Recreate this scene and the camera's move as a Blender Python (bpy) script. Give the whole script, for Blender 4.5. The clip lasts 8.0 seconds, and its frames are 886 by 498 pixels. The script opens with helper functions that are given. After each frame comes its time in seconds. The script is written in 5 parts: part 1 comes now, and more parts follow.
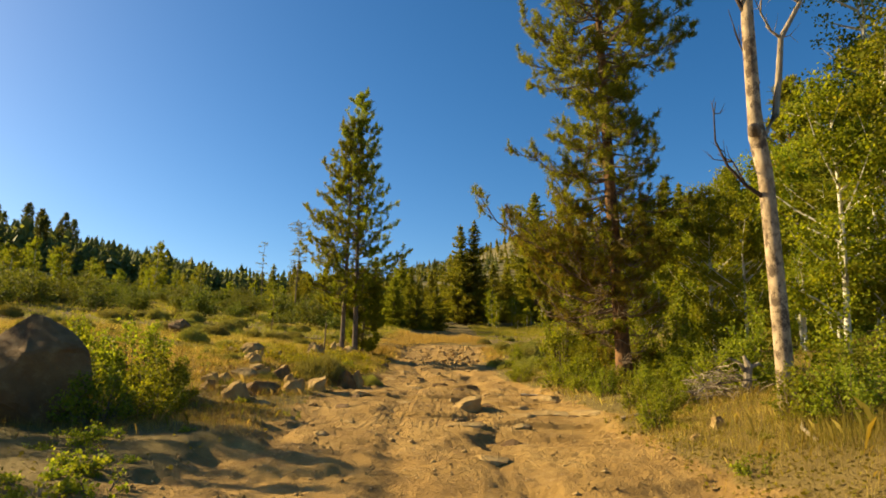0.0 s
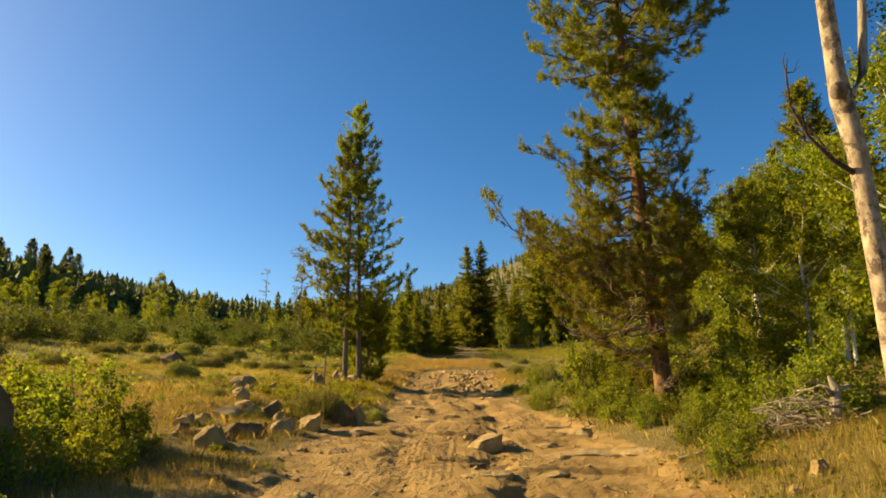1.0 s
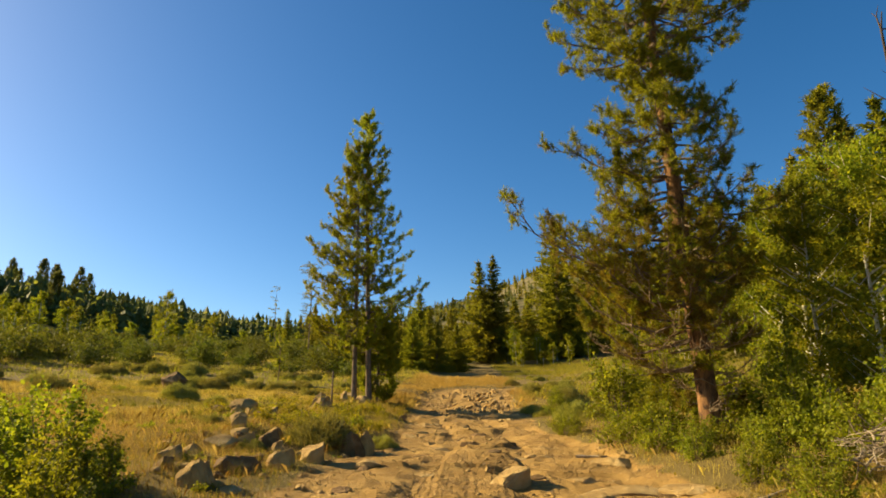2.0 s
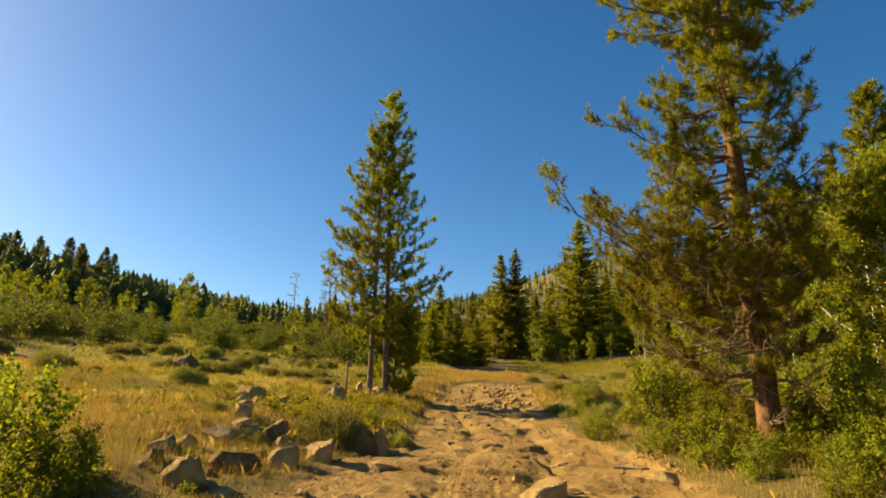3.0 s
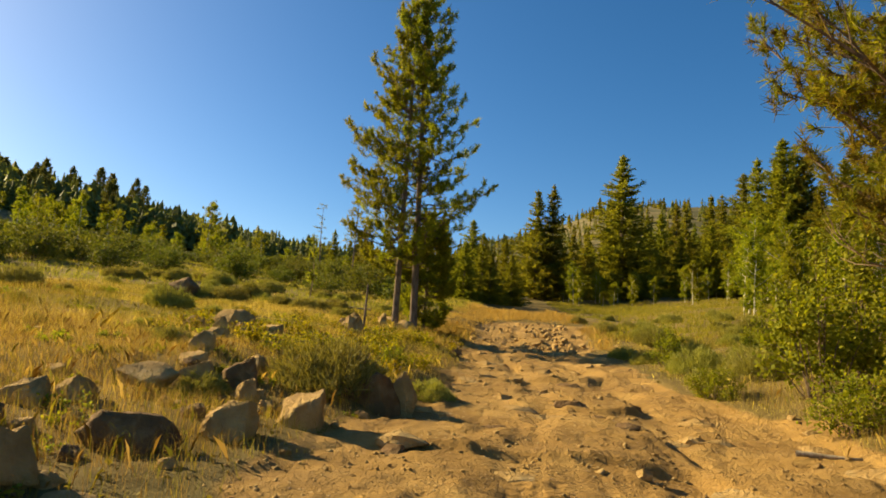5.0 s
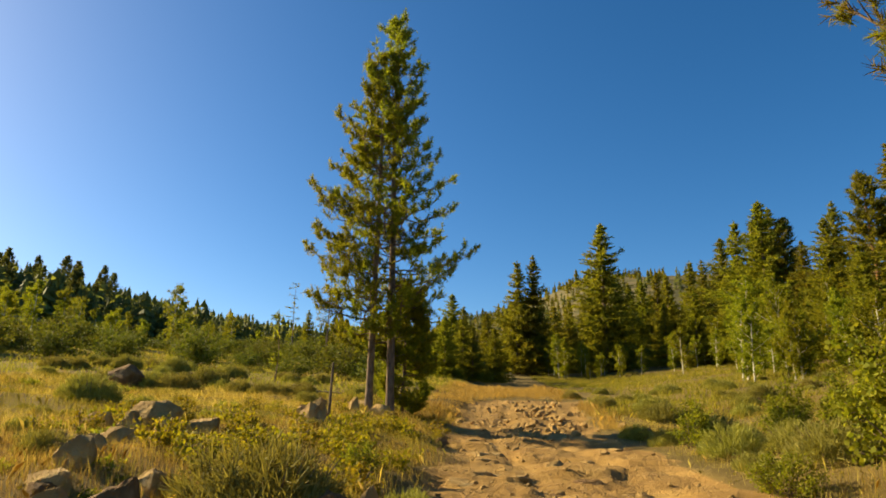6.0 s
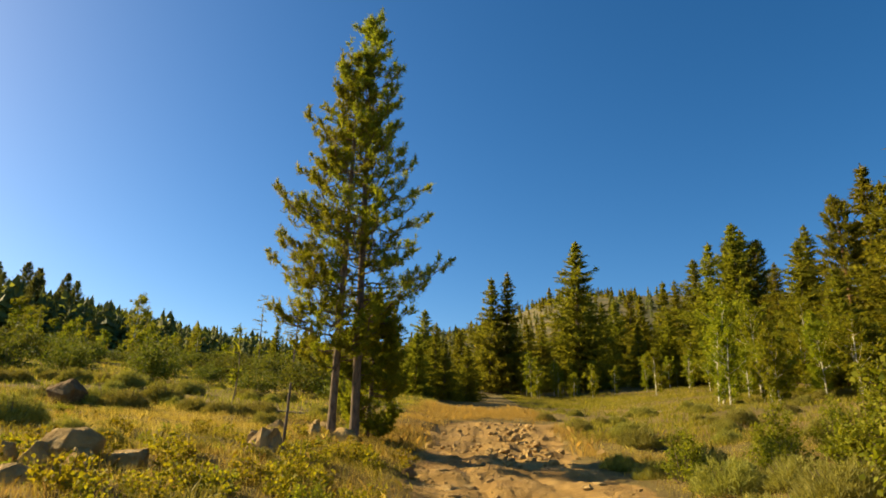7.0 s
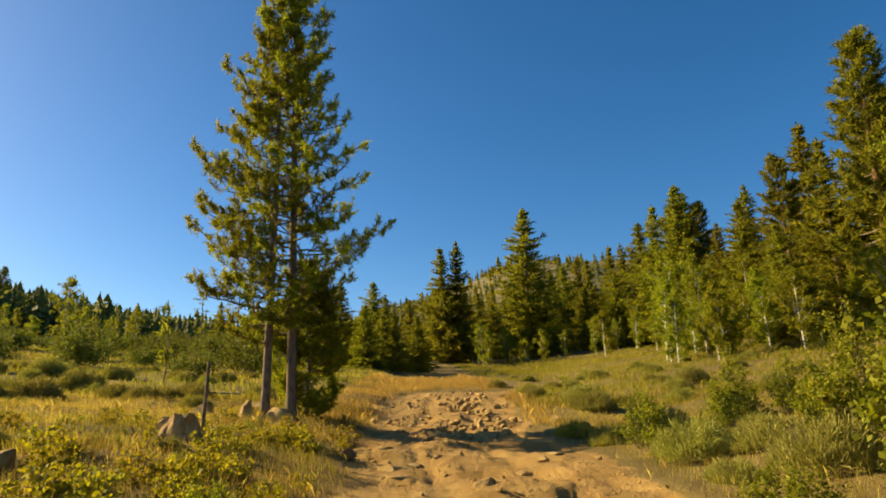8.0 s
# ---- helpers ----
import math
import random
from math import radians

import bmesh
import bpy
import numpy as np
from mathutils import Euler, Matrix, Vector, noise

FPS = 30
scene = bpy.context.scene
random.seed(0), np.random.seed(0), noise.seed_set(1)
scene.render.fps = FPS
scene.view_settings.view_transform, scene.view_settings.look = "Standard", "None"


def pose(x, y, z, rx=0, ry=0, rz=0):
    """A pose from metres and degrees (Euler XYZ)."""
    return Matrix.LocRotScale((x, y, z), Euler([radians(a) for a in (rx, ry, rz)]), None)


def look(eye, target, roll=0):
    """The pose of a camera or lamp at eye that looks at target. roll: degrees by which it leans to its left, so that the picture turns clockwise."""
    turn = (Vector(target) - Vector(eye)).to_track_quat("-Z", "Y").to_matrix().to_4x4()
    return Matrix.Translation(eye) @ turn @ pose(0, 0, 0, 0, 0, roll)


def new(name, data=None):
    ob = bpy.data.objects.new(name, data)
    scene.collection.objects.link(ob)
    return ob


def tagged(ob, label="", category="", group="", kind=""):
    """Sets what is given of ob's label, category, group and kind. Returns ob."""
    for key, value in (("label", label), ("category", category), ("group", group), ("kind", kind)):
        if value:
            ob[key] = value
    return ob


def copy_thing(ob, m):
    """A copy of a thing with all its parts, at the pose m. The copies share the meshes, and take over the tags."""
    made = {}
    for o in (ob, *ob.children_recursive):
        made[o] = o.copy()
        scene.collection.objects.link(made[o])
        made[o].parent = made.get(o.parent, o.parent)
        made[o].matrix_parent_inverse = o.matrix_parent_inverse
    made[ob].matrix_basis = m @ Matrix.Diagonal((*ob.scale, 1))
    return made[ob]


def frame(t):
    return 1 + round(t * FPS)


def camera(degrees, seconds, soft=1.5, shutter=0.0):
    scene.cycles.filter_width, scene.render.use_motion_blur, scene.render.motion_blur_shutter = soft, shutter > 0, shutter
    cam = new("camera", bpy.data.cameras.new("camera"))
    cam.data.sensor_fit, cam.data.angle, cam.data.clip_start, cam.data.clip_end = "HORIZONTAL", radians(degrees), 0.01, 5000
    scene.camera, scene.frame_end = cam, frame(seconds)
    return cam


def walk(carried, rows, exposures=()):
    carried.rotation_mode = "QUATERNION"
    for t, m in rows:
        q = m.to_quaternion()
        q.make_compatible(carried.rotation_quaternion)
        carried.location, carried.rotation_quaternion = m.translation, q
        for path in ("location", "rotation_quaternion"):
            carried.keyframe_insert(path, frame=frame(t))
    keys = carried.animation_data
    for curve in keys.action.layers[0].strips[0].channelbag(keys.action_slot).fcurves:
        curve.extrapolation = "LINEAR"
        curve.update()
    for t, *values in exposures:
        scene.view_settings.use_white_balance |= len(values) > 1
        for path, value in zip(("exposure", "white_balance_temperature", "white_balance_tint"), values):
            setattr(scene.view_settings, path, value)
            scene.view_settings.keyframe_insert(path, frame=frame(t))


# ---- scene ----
cam = camera(68.9, 8.0, soft=1.7)
PATH = [
    (0, (0.104, -0.58, 1.847), (0.079, 1.387, 2.206), 1.5),
    (0.5, (0.076, 0.492, 1.904), (0.049, 2.458, 2.275), 0.7),
    (1, (0.047, 1.545, 2.004), (0.003, 3.498, 2.433), -0.3),
    (1.5, (-0.011, 2.368, 2.09), (-0.078, 4.309, 2.569), -1.1),
    (3, (-0.287, 4.429, 2.267), (-0.429, 6.371, 2.724), 1.7),
    (3.5, (-0.442, 5.471, 2.211), (-0.632, 7.435, 2.535), 3.2),
    (4, (-0.668, 6.795, 2.143), (-0.894, 8.775, 2.309), 3.9),
    (4.2, (-0.758, 7.353, 2.103), (-0.986, 9.336, 2.235), 3.7),
    (5.3, (-1.058, 10.231, 2.164), (-1.291, 12.184, 2.53), 3.1),
    (5.5, (-1.062, 10.799, 2.119), (-1.279, 12.742, 2.539), 2.3),
    (6, (-1.328, 12.049, 2.279), (-1.495, 13.974, 2.795), 1.1),
    (6.5, (-1.252, 12.757, 2.522), (-1.371, 14.674, 3.08), 0.5),
    (7, (-1.393, 13.297, 2.517), (-1.481, 15.214, 3.082), 1.8),
    (7.5, (-1.314, 13.893, 2.538), (-1.341, 15.822, 3.065), 1.2),
    (8, (-1.186, 14.72, 2.597), (-1.116, 16.659, 3.079), -1.3),
]
walk(cam, [(t, look(eye, target, roll)) for t, eye, target, roll in PATH], exposures=((0, 1.15, 7300, 8), (1.5, 1.19, 7300, 8), (3.0, 1.19, 7500, 8), (3.6, 1.19, 7850, 8), (4.2, 1.18, 7850, 8), (5.5, 1.13, 7250, 8), (6.5, 1.13, 7100, 8), (8, 1.15, 7250, 8)))

# ---- world and sun ----
SUN_AZ, SUN_EL = radians(-73), radians(26)      # azimuth clockwise from +y
world = bpy.data.worlds.new("clear_evening_sky")
scene.world = world
world.use_nodes = True
wn = world.node_tree
sky = wn.nodes.new("ShaderNodeTexSky")
sky.sky_type, sky.sun_disc = "NISHITA", False
sky.sun_elevation, sky.sun_rotation = SUN_EL, SUN_AZ % (2 * math.pi)
sky.altitude, sky.air_density, sky.dust_density, sky.ozone_density = 2200, 1.0, 4.4, 3.4
wn.nodes["Background"].inputs["Strength"].default_value = 0.077
tone = wn.nodes.new("ShaderNodeHueSaturation")
tone.inputs["Saturation"].default_value, tone.inputs["Hue"].default_value = 1.29, 0.50
wn.links.new(sky.outputs[0], tone.inputs["Color"])
wn.links.new(tone.outputs[0], wn.nodes["Background"].inputs["Color"])
sun_data = bpy.data.lights.new("sun", "SUN")
sun_data.energy, sun_data.angle, sun_data.color = 5.0, radians(0.53), (1.0, 0.83, 0.52)
sun = new("sun", sun_data)
to_sun = Vector((math.sin(SUN_AZ) * math.cos(SUN_EL), math.cos(SUN_AZ) * math.cos(SUN_EL), math.sin(SUN_EL)))
sun.matrix_world = look(to_sun * 200, (0, 0, 0))

# ---- materials ----


class Mat:
    """A node material under construction."""

    def __init__(self, name):
        self.m = bpy.data.materials.new(name)
        self.m.use_nodes = True
        self.t = self.m.node_tree
        self.b = self.t.nodes["Principled BSDF"]
        self.b.inputs["Roughness"].default_value = 0.9
        self.b.inputs["Specular IOR Level"].default_value = 0.2
        self.out = self.t.nodes["Material Output"]
        self.co = self.t.nodes.new("ShaderNodeTexCoord")

    def n(self, kind, **kw):
        nd = self.t.nodes.new(kind)
        for k, v in kw.items():
            nd.inputs[k].default_value = v
        return nd

    def link(self, a, b):
        self.t.links.new(a, b)

    def noise(self, scale, detail=4, rough=0.6, stretch=None, generated=False):
        nd = self.n("ShaderNodeTexNoise", Scale=scale, Detail=detail, Roughness=rough)
        src = self.co.outputs["Generated" if generated else "Object"]
        if stretch:
            mp = self.t.nodes.new("ShaderNodeMapping")
            mp.inputs["Scale"].default_value = stretch
            self.link(src, mp.inputs[0])
            src = mp.outputs[0]
        self.link(src, nd.inputs["Vector"])
        return nd.outputs["Fac"]

    def ramp(self, fac, stops):
        nd = self.t.nodes.new("ShaderNodeValToRGB")
        el = nd.color_ramp.elements
        while len(el) < len(stops):
            el.new(0.5)
        for e, (p, c) in zip(el, stops):
            e.position, e.color = p, (*c, 1)
        self.link(fac, nd.inputs[0])
        return nd.outputs[0]

    def mix(self, fac, a, b, mode="MIX"):
        nd = self.t.nodes.new("ShaderNodeMix")
        nd.data_type, nd.blend_type = "RGBA", mode
        for sock, v in ((nd.inputs[0], fac), (nd.inputs[6], a), (nd.inputs[7], b)):
            if isinstance(v, (int, float)):
                sock.default_value = v
            elif isinstance(v, tuple):
                sock.default_value = (*v, 1)
            else:
                self.link(v, sock)
        return nd.outputs[2]

    def math(self, op, a, b=0.0):
        nd = self.t.nodes.new("ShaderNodeMath")
        nd.operation = op
        for sock, v in ((nd.inputs[0], a), (nd.inputs[1], b)):
            if isinstance(v, (int, float)):
                sock.default_value = v
            else:
                self.link(v, sock)
        return nd.outputs[0]

    def color(self, c):
        self.link(c, self.b.inputs["Base Color"])

    def bump(self, height, strength=0.5, dist=0.02):
        nd = self.n("ShaderNodeBump", Strength=strength, Distance=dist)
        self.link(height, nd.inputs["Height"])
        self.link(nd.outputs[0], self.b.inputs["Normal"])


def leaf_material(name, stops, through_share=0.45, rough=0.55, patch=1.2, tint=None):
    """Thin foliage: colour differs from leaf to leaf and from clump to clump; part of the light passes through."""
    k = Mat(name)
    geo = k.t.nodes.new("ShaderNodeNewGeometry")
    clump = k.noise(patch, 2)
    f = k.math("ADD", k.math("MULTIPLY", geo.outputs["Random Per Island"], 0.6), k.math("MULTIPLY", clump, 0.6))
    col = k.ramp(k.math("SUBTRACT", f, 0.1), stops)
    info = k.t.nodes.new("ShaderNodeObjectInfo")
    hsv = k.t.nodes.new("ShaderNodeHueSaturation")
    k.link(col, hsv.inputs["Color"])
    k.link(k.math("ADD", k.math("MULTIPLY", info.outputs["Random"], 0.035), 0.4825), hsv.inputs["Hue"])
    k.link(k.math("ADD", k.math("MULTIPLY", info.outputs["Random"], 0.3), 0.85), hsv.inputs["Value"])
    col = hsv.outputs[0]
    k.color(col)
    k.b.inputs["Roughness"].default_value = max(rough, 0.65)
    k.b.inputs["Specular IOR Level"].default_value = 0.1
    tr = k.t.nodes.new("ShaderNodeBsdfTranslucent")
    k.link(k.mix(1.0, col, tint or (1.25, 1.2, 0.6), "MULTIPLY"), tr.inputs["Color"])
    mx = k.t.nodes.new("ShaderNodeMixShader")
    mx.inputs[0].default_value = through_share
    k.link(k.b.outputs[0], mx.inputs[1])
    k.link(tr.outputs[0], mx.inputs[2])
    k.link(mx.outputs[0], k.out.inputs[0])
    return k.m


def rock_material(name, stops, lichen=0.25):
    k = Mat(name)
    big, fine = k.noise(1.3, 6, 0.65), k.noise(22, 5, 0.7)
    col = k.ramp(big, stops)
    col = k.mix(k.math("MULTIPLY", fine, 0.38), col, (0.20, 0.135, 0.08))
    spots = k.ramp(k.noise(5.5, 3), [(0.56, (0, 0, 0)), (0.66, (1, 1, 1))])
    col = k.mix(k.math("MULTIPLY", spots, lichen), col, (0.50, 0.40, 0.22))
    seam = k.noise(2.6, 5, 0.75, (1, 1, 2.2))
    seam = k.ramp(seam, [(0.47, (1, 1, 1)), (0.5, (0, 0, 0)), (0.53, (1, 1, 1))])
    col = k.mix(k.math("MULTIPLY", k.math("SUBTRACT", 1.0, seam), 0.12), col, (0.15, 0.095, 0.045))
    k.color(col)
    k.bump(k.math("ADD", k.math("MULTIPLY", big, 2.0), k.math("ADD", fine, k.math("MULTIPLY", seam, 0.08))), 1.0, 0.06)
    return k.m


def bark_material(name, a, b, scale, stretch, marks=None, heavy=0.0, run=3.0):
    k = Mat(name)
    f = k.noise(scale, 6, 0.7, stretch)
    col = k.ramp(f, [(0.32, a), (0.62, b)])
    if marks:
        m1 = k.ramp(k.noise(4.5, 5, 0.75, (1, 1, run)), [(0.60 - heavy, (0, 0, 0)), (0.68 - heavy, (1, 1, 1))])
        m2 = k.ramp(k.noise(2.0, 3, 0.6), [(0.62, (0, 0, 0)), (0.72, (1, 1, 1))])
        col = k.mix(k.math("MULTIPLY", m1, 0.85), col, marks)
        col = k.mix(k.math("MULTIPLY", m2, 0.6), col, (marks[0] * 2.2, marks[1] * 1.8, marks[2] * 1.4))
    k.color(col)
    k.bump(f, 0.9, 0.03)
    return k.m


def ground_material():
    """Pale tan dirt where the wheels run; elsewhere dry soil with dead grass litter and green growth in patches."""
    k = Mat("dry_soil_and_litter")
    wear = k.t.nodes.new("ShaderNodeAttribute")
    wear.attribute_name = "wear"
    mid, fine, broad = k.noise(1.1, 6, 0.65), k.noise(16, 6, 0.7), k.noise(0.16, 4, 0.6)
    dirt = k.ramp(mid, [(0.25, (0.27, 0.155, 0.042)), (0.5, (0.42, 0.252, 0.072)), (0.75, (0.55, 0.352, 0.114))])
    dirt = k.mix(k.math("MULTIPLY", fine, 0.38), dirt, (0.20, 0.105, 0.033))
    dirt = k.mix(k.ramp(k.noise(0.7, 6, 0.75), [(0.44, (0, 0, 0)), (0.60, (0.45, 0.45, 0.45))]), dirt, (0.20, 0.112, 0.034))
    pebbles = k.n("ShaderNodeTexVoronoi", Scale=14.0)
    k.link(k.co.outputs["Object"], pebbles.inputs["Vector"])
    grit = k.ramp(pebbles.outputs["Distance"], [(0.16, (1, 1, 1)), (0.24, (0, 0, 0))])
    few = k.ramp(k.noise(2.3, 3), [(0.52, (0, 0, 0)), (0.62, (1, 1, 1))])
    dirt = k.mix(k.math("MULTIPLY", k.math("MULTIPLY", grit, few), 0.6), dirt, (0.58, 0.41, 0.21))
    turf = k.ramp(broad, [(0.34, (0.125, 0.105, 0.028)), (0.48, (0.200, 0.142, 0.039)), (0.62, (0.27, 0.185, 0.053))])
    straw = k.ramp(k.noise(7.0, 6, 0.75), [(0.42, (0, 0, 0)), (0.62, (1, 1, 1))])
    turf = k.mix(k.math("MULTIPLY", straw, 0.38), turf, (0.30, 0.225, 0.07))
    turf = k.mix(k.math("MULTIPLY", fine, 0.75), turf, (0.125, 0.078, 0.024))
    duff = k.t.nodes.new("ShaderNodeAttribute")
    duff.attribute_name = "duff"
    turf = k.mix(duff.outputs["Fac"], turf, k.ramp(k.noise(0.03, 5, 0.7), [(0.4, (0.075, 0.072, 0.026)), (0.6, (0.185, 0.148, 0.062))]))
    edge = k.math("ADD", wear.outputs["Fac"], k.math("MULTIPLY", k.math("SUBTRACT", mid, 0.5), 0.9))
    blend = k.ramp(edge, [(0.35, (0, 0, 0)), (0.6, (1, 1, 1))])
    k.color(k.mix(blend, turf, dirt))
    k.b.inputs["Roughness"].default_value = 0.95
    lug = []
    for scale, axis in ((2.7, "Y"), (2.1, "X")):
        wave = k.n("ShaderNodeTexWave", Scale=scale, Distortion=1.8, Detail=2.0)
        wave.bands_direction = axis
        k.link(k.co.outputs["Object"], wave.inputs["Vector"])
        lug.append(wave.outputs["Fac"])
    rolled = k.t.nodes.new("ShaderNodeAttribute")
    rolled.attribute_name = "tread"
    lugs = k.math("MULTIPLY", k.math("ADD", lug[0], k.math("MULTIPLY", lug[1], 0.5)), rolled.outputs["Fac"])
    k.bump(k.math("ADD", k.math("ADD", lugs, k.math("MULTIPLY", mid, 1.2)), k.math("ADD", k.math("MULTIPLY", fine, 1.5), k.math("MULTIPLY", grit, 0.4))), 1.0, 0.045)
    return k.m


GROUND = ground_material()
ROCK = rock_material("tan_granite", [(0.3, (0.30, 0.175, 0.054)), (0.5, (0.49, 0.315, 0.108)), (0.7, (0.68, 0.48, 0.20))], 0.22)
# Dark copy of the tan granite: shade on some boulders put into the colour.
ROCK_DARK = rock_material("shade_dark_brown_granite", [(0.3, (0.11, 0.058, 0.021)), (0.5, (0.20, 0.112, 0.040)), (0.7, (0.31, 0.19, 0.072))], 0.12)
BARK_PINE = bark_material("orange_scaly_pine_bark", (0.040, 0.022, 0.013), (0.27, 0.135, 0.052), 9, (1, 1, 0.35), (0.03, 0.02, 0.014), 0.06, 0.7)
BARK_GREY = bark_material("grey_brown_bark", (0.06, 0.045, 0.03), (0.24, 0.17, 0.11), 11, (1, 1, 0.3))
BARK_ASPEN = bark_material("white_aspen_bark", (0.42, 0.37, 0.27), (0.66, 0.60, 0.47), 5, (1, 1, 2.5), (0.05, 0.035, 0.025))
BARK_DEAD = bark_material("tan_peeling_dead_bark", (0.17, 0.115, 0.065), (0.50, 0.37, 0.22), 6, (1, 1, 0.5), (0.07, 0.045, 0.028), 0.10, 0.8)
DARKWOOD = bark_material("dark_dead_wood", (0.02, 0.015, 0.011), (0.085, 0.06, 0.042), 14, (1, 1, 0.3))
DEADWOOD = bark_material("weathered_grey_wood", (0.15, 0.11, 0.07), (0.42, 0.335, 0.22), 14, (1, 1, 0.25))
STUMPWOOD = bark_material("split_golden_brown_wood", (0.16, 0.095, 0.04), (0.46, 0.30, 0.12), 10, (1, 1, 0.25))
TWIGWOOD = bark_material("brown_dead_twigs", (0.10, 0.065, 0.035), (0.30, 0.21, 0.12), 14, (1, 1, 0.3))
NEEDLE = leaf_material("lodgepole_needles", [(0.15, (0.114, 0.139, 0.014)), (0.5, (0.217, 0.235, 0.022)), (0.85, (0.342, 0.324, 0.035))], 0.58, patch=0.8)
NEEDLE_SPRUCE = leaf_material("spruce_needles", [(0.15, (0.094, 0.106, 0.015)), (0.5, (0.181, 0.180, 0.022)), (0.85, (0.290, 0.251, 0.031))], 0.6, patch=0.5)
# Greyer than the near needles: a little distance haze is put into the colour.
NEEDLE_FAR = leaf_material("hazed_hillside_needles", [(0.15, (0.085, 0.100, 0.036)), (0.5, (0.135, 0.142, 0.043)), (0.85, (0.205, 0.190, 0.056))], 0.5, patch=0.05)
NEEDLE_DRY = leaf_material("browning_needles", [(0.15, (0.112, 0.089, 0.015)), (0.5, (0.197, 0.163, 0.023)), (0.85, (0.290, 0.231, 0.038))], 0.5, patch=0.8)
LEAF_ASPEN = leaf_material("aspen_leaves", [(0.15, (0.105, 0.132, 0.012)), (0.5, (0.200, 0.221, 0.018)), (0.85, (0.339, 0.304, 0.030))], 0.6, 0.4)
LEAF_SHRUB = leaf_material("shrub_leaves", [(0.15, (0.104, 0.131, 0.013)), (0.5, (0.209, 0.229, 0.020)), (0.85, (0.340, 0.328, 0.039))], 0.5, 0.4, 2.0)
LEAF_WILLOW = leaf_material("willow_leaves", [(0.15, (0.070, 0.090, 0.013)), (0.5, (0.135, 0.146, 0.020)), (0.85, (0.185, 0.180, 0.030))], 0.35, 0.5, 0.4)
LEAF_SAGE = leaf_material("sagebrush_leaves", [(0.15, (0.161, 0.155, 0.037)), (0.5, (0.265, 0.245, 0.060)), (0.85, (0.380, 0.335, 0.088))], 0.3, 0.7, 1.5)
LEAF_YELLOW = leaf_material("yellowing_herb_leaves", [(0.15, (0.128, 0.130, 0.013)), (0.5, (0.286, 0.239, 0.020)), (0.85, (0.452, 0.338, 0.032))], 0.45, 0.5, 1.0)
GRASS_DRY = leaf_material("dry_grass_blades", [(0.15, (0.350, 0.250, 0.056)), (0.5, (0.495, 0.355, 0.082)), (0.85, (0.620, 0.455, 0.115))], 0.42, 0.7, 0.35, (1.1, 1.05, 0.8))
GRASS_BROWN = leaf_material("dead_brown_grass_blades", [(0.15, (0.210, 0.130, 0.034)), (0.5, (0.340, 0.225, 0.060)), (0.85, (0.490, 0.345, 0.098))], 0.4, 0.7, 1.5, (1.1, 1.0, 0.7))
GRASS_GREEN = leaf_material("green_gold_grass_blades", [(0.15, (0.144, 0.146, 0.022)), (0.5, (0.240, 0.213, 0.033)), (0.85, (0.360, 0.280, 0.055))], 0.45, 0.7, 0.3)

# ---- the lie of the land ----
RNG = np.random.default_rng(7)
LATTICE = RNG.random((256, 256))


def sm(a, b, v):
    t = np.clip((np.asarray(v, float) - a) / (b - a), 0, 1)
    return t * t * (3 - 2 * t)


def vnoise(x, y):
    """Smooth lattice noise, 0 to 1."""
    x, y = np.asarray(x, float), np.asarray(y, float)
    i, j = np.floor(x).astype(int), np.floor(y).astype(int)
    u, v = x - i, y - j
    u, v = u * u * (3 - 2 * u), v * v * (3 - 2 * v)
    g = lambda a, b: LATTICE[a % 256, b % 256]
    return (g(i, j) * (1 - u) + g(i + 1, j) * u) * (1 - v) + (g(i, j + 1) * (1 - u) + g(i + 1, j + 1) * u) * v


def fbm(x, y, scale, octaves=4):
    total, amp = 0, 0.5
    for o in range(octaves):
        total = total + amp * (vnoise(x * scale + 17.3 * o, y * scale + 9.1 * o) - 0.5)
        amp, scale = amp * 0.5, scale * 2.07
    return total


def land(x, y):
    """The large form of valley, banks and hills."""
    x, y = np.asarray(x, float), np.asarray(y, float)
    z = 0.33 + 0.052 * y + 0.038 * np.maximum(0, y - 30) * sm(30, 45, y) - 0.05 * np.maximum(0, y - 420)
    z = z + 0.35 * sm(2.6, 4.6, x) * (1 - sm(22, 34, y))
    z = z + 0.30 * sm(4.0, 5.8, x) * (1 - sm(10.5, 14, y))
    z = z + 0.12 * np.maximum(0, x - 5 - 0.05 * np.maximum(y, 0)) * sm(3, 25, y) * (1 - 0.6 * sm(40, 120, x))
    z = z + 0.5 * sm(2.2, 5.5, -x) * sm(9, 24, y) + 0.065 * np.clip(-x - 5, 0, 30)
    z = z + 26 * sm(20, 190, -x - 0.12 * y)
    z = z + 78 * sm(-110, 150, x + 0.08 * y) * sm(200, 600, y)
    return z


ROAD_Y = [-30, 10, 16, 19, 23, 31, 41, 46, 50, 58, 70]
ROAD_L = [-3.2, -3.0, -3.0, -2.6, -2.4, -2.8, -3.0, -2.2, 0.0, 7, 20]
ROAD_R = [3.5, 3.3, 3.0, 3.1, 2.1, 1.8, 2.1, 2.9, 4.6, 11, 25]


def road_wear(x, y):
    """1 on the worn track, 0 in the grass, fading over the ragged edge."""
    x, y = np.asarray(x, float), np.asarray(y, float)
    ragged = 1.1 * fbm(x, y, 0.8, 3)
    inside = np.minimum(x - np.interp(y, ROAD_Y, ROAD_L), np.interp(y, ROAD_Y, ROAD_R) - x) + ragged
    return sm(-0.35, 0.35, inside) * (1 - sm(45, 50, y))


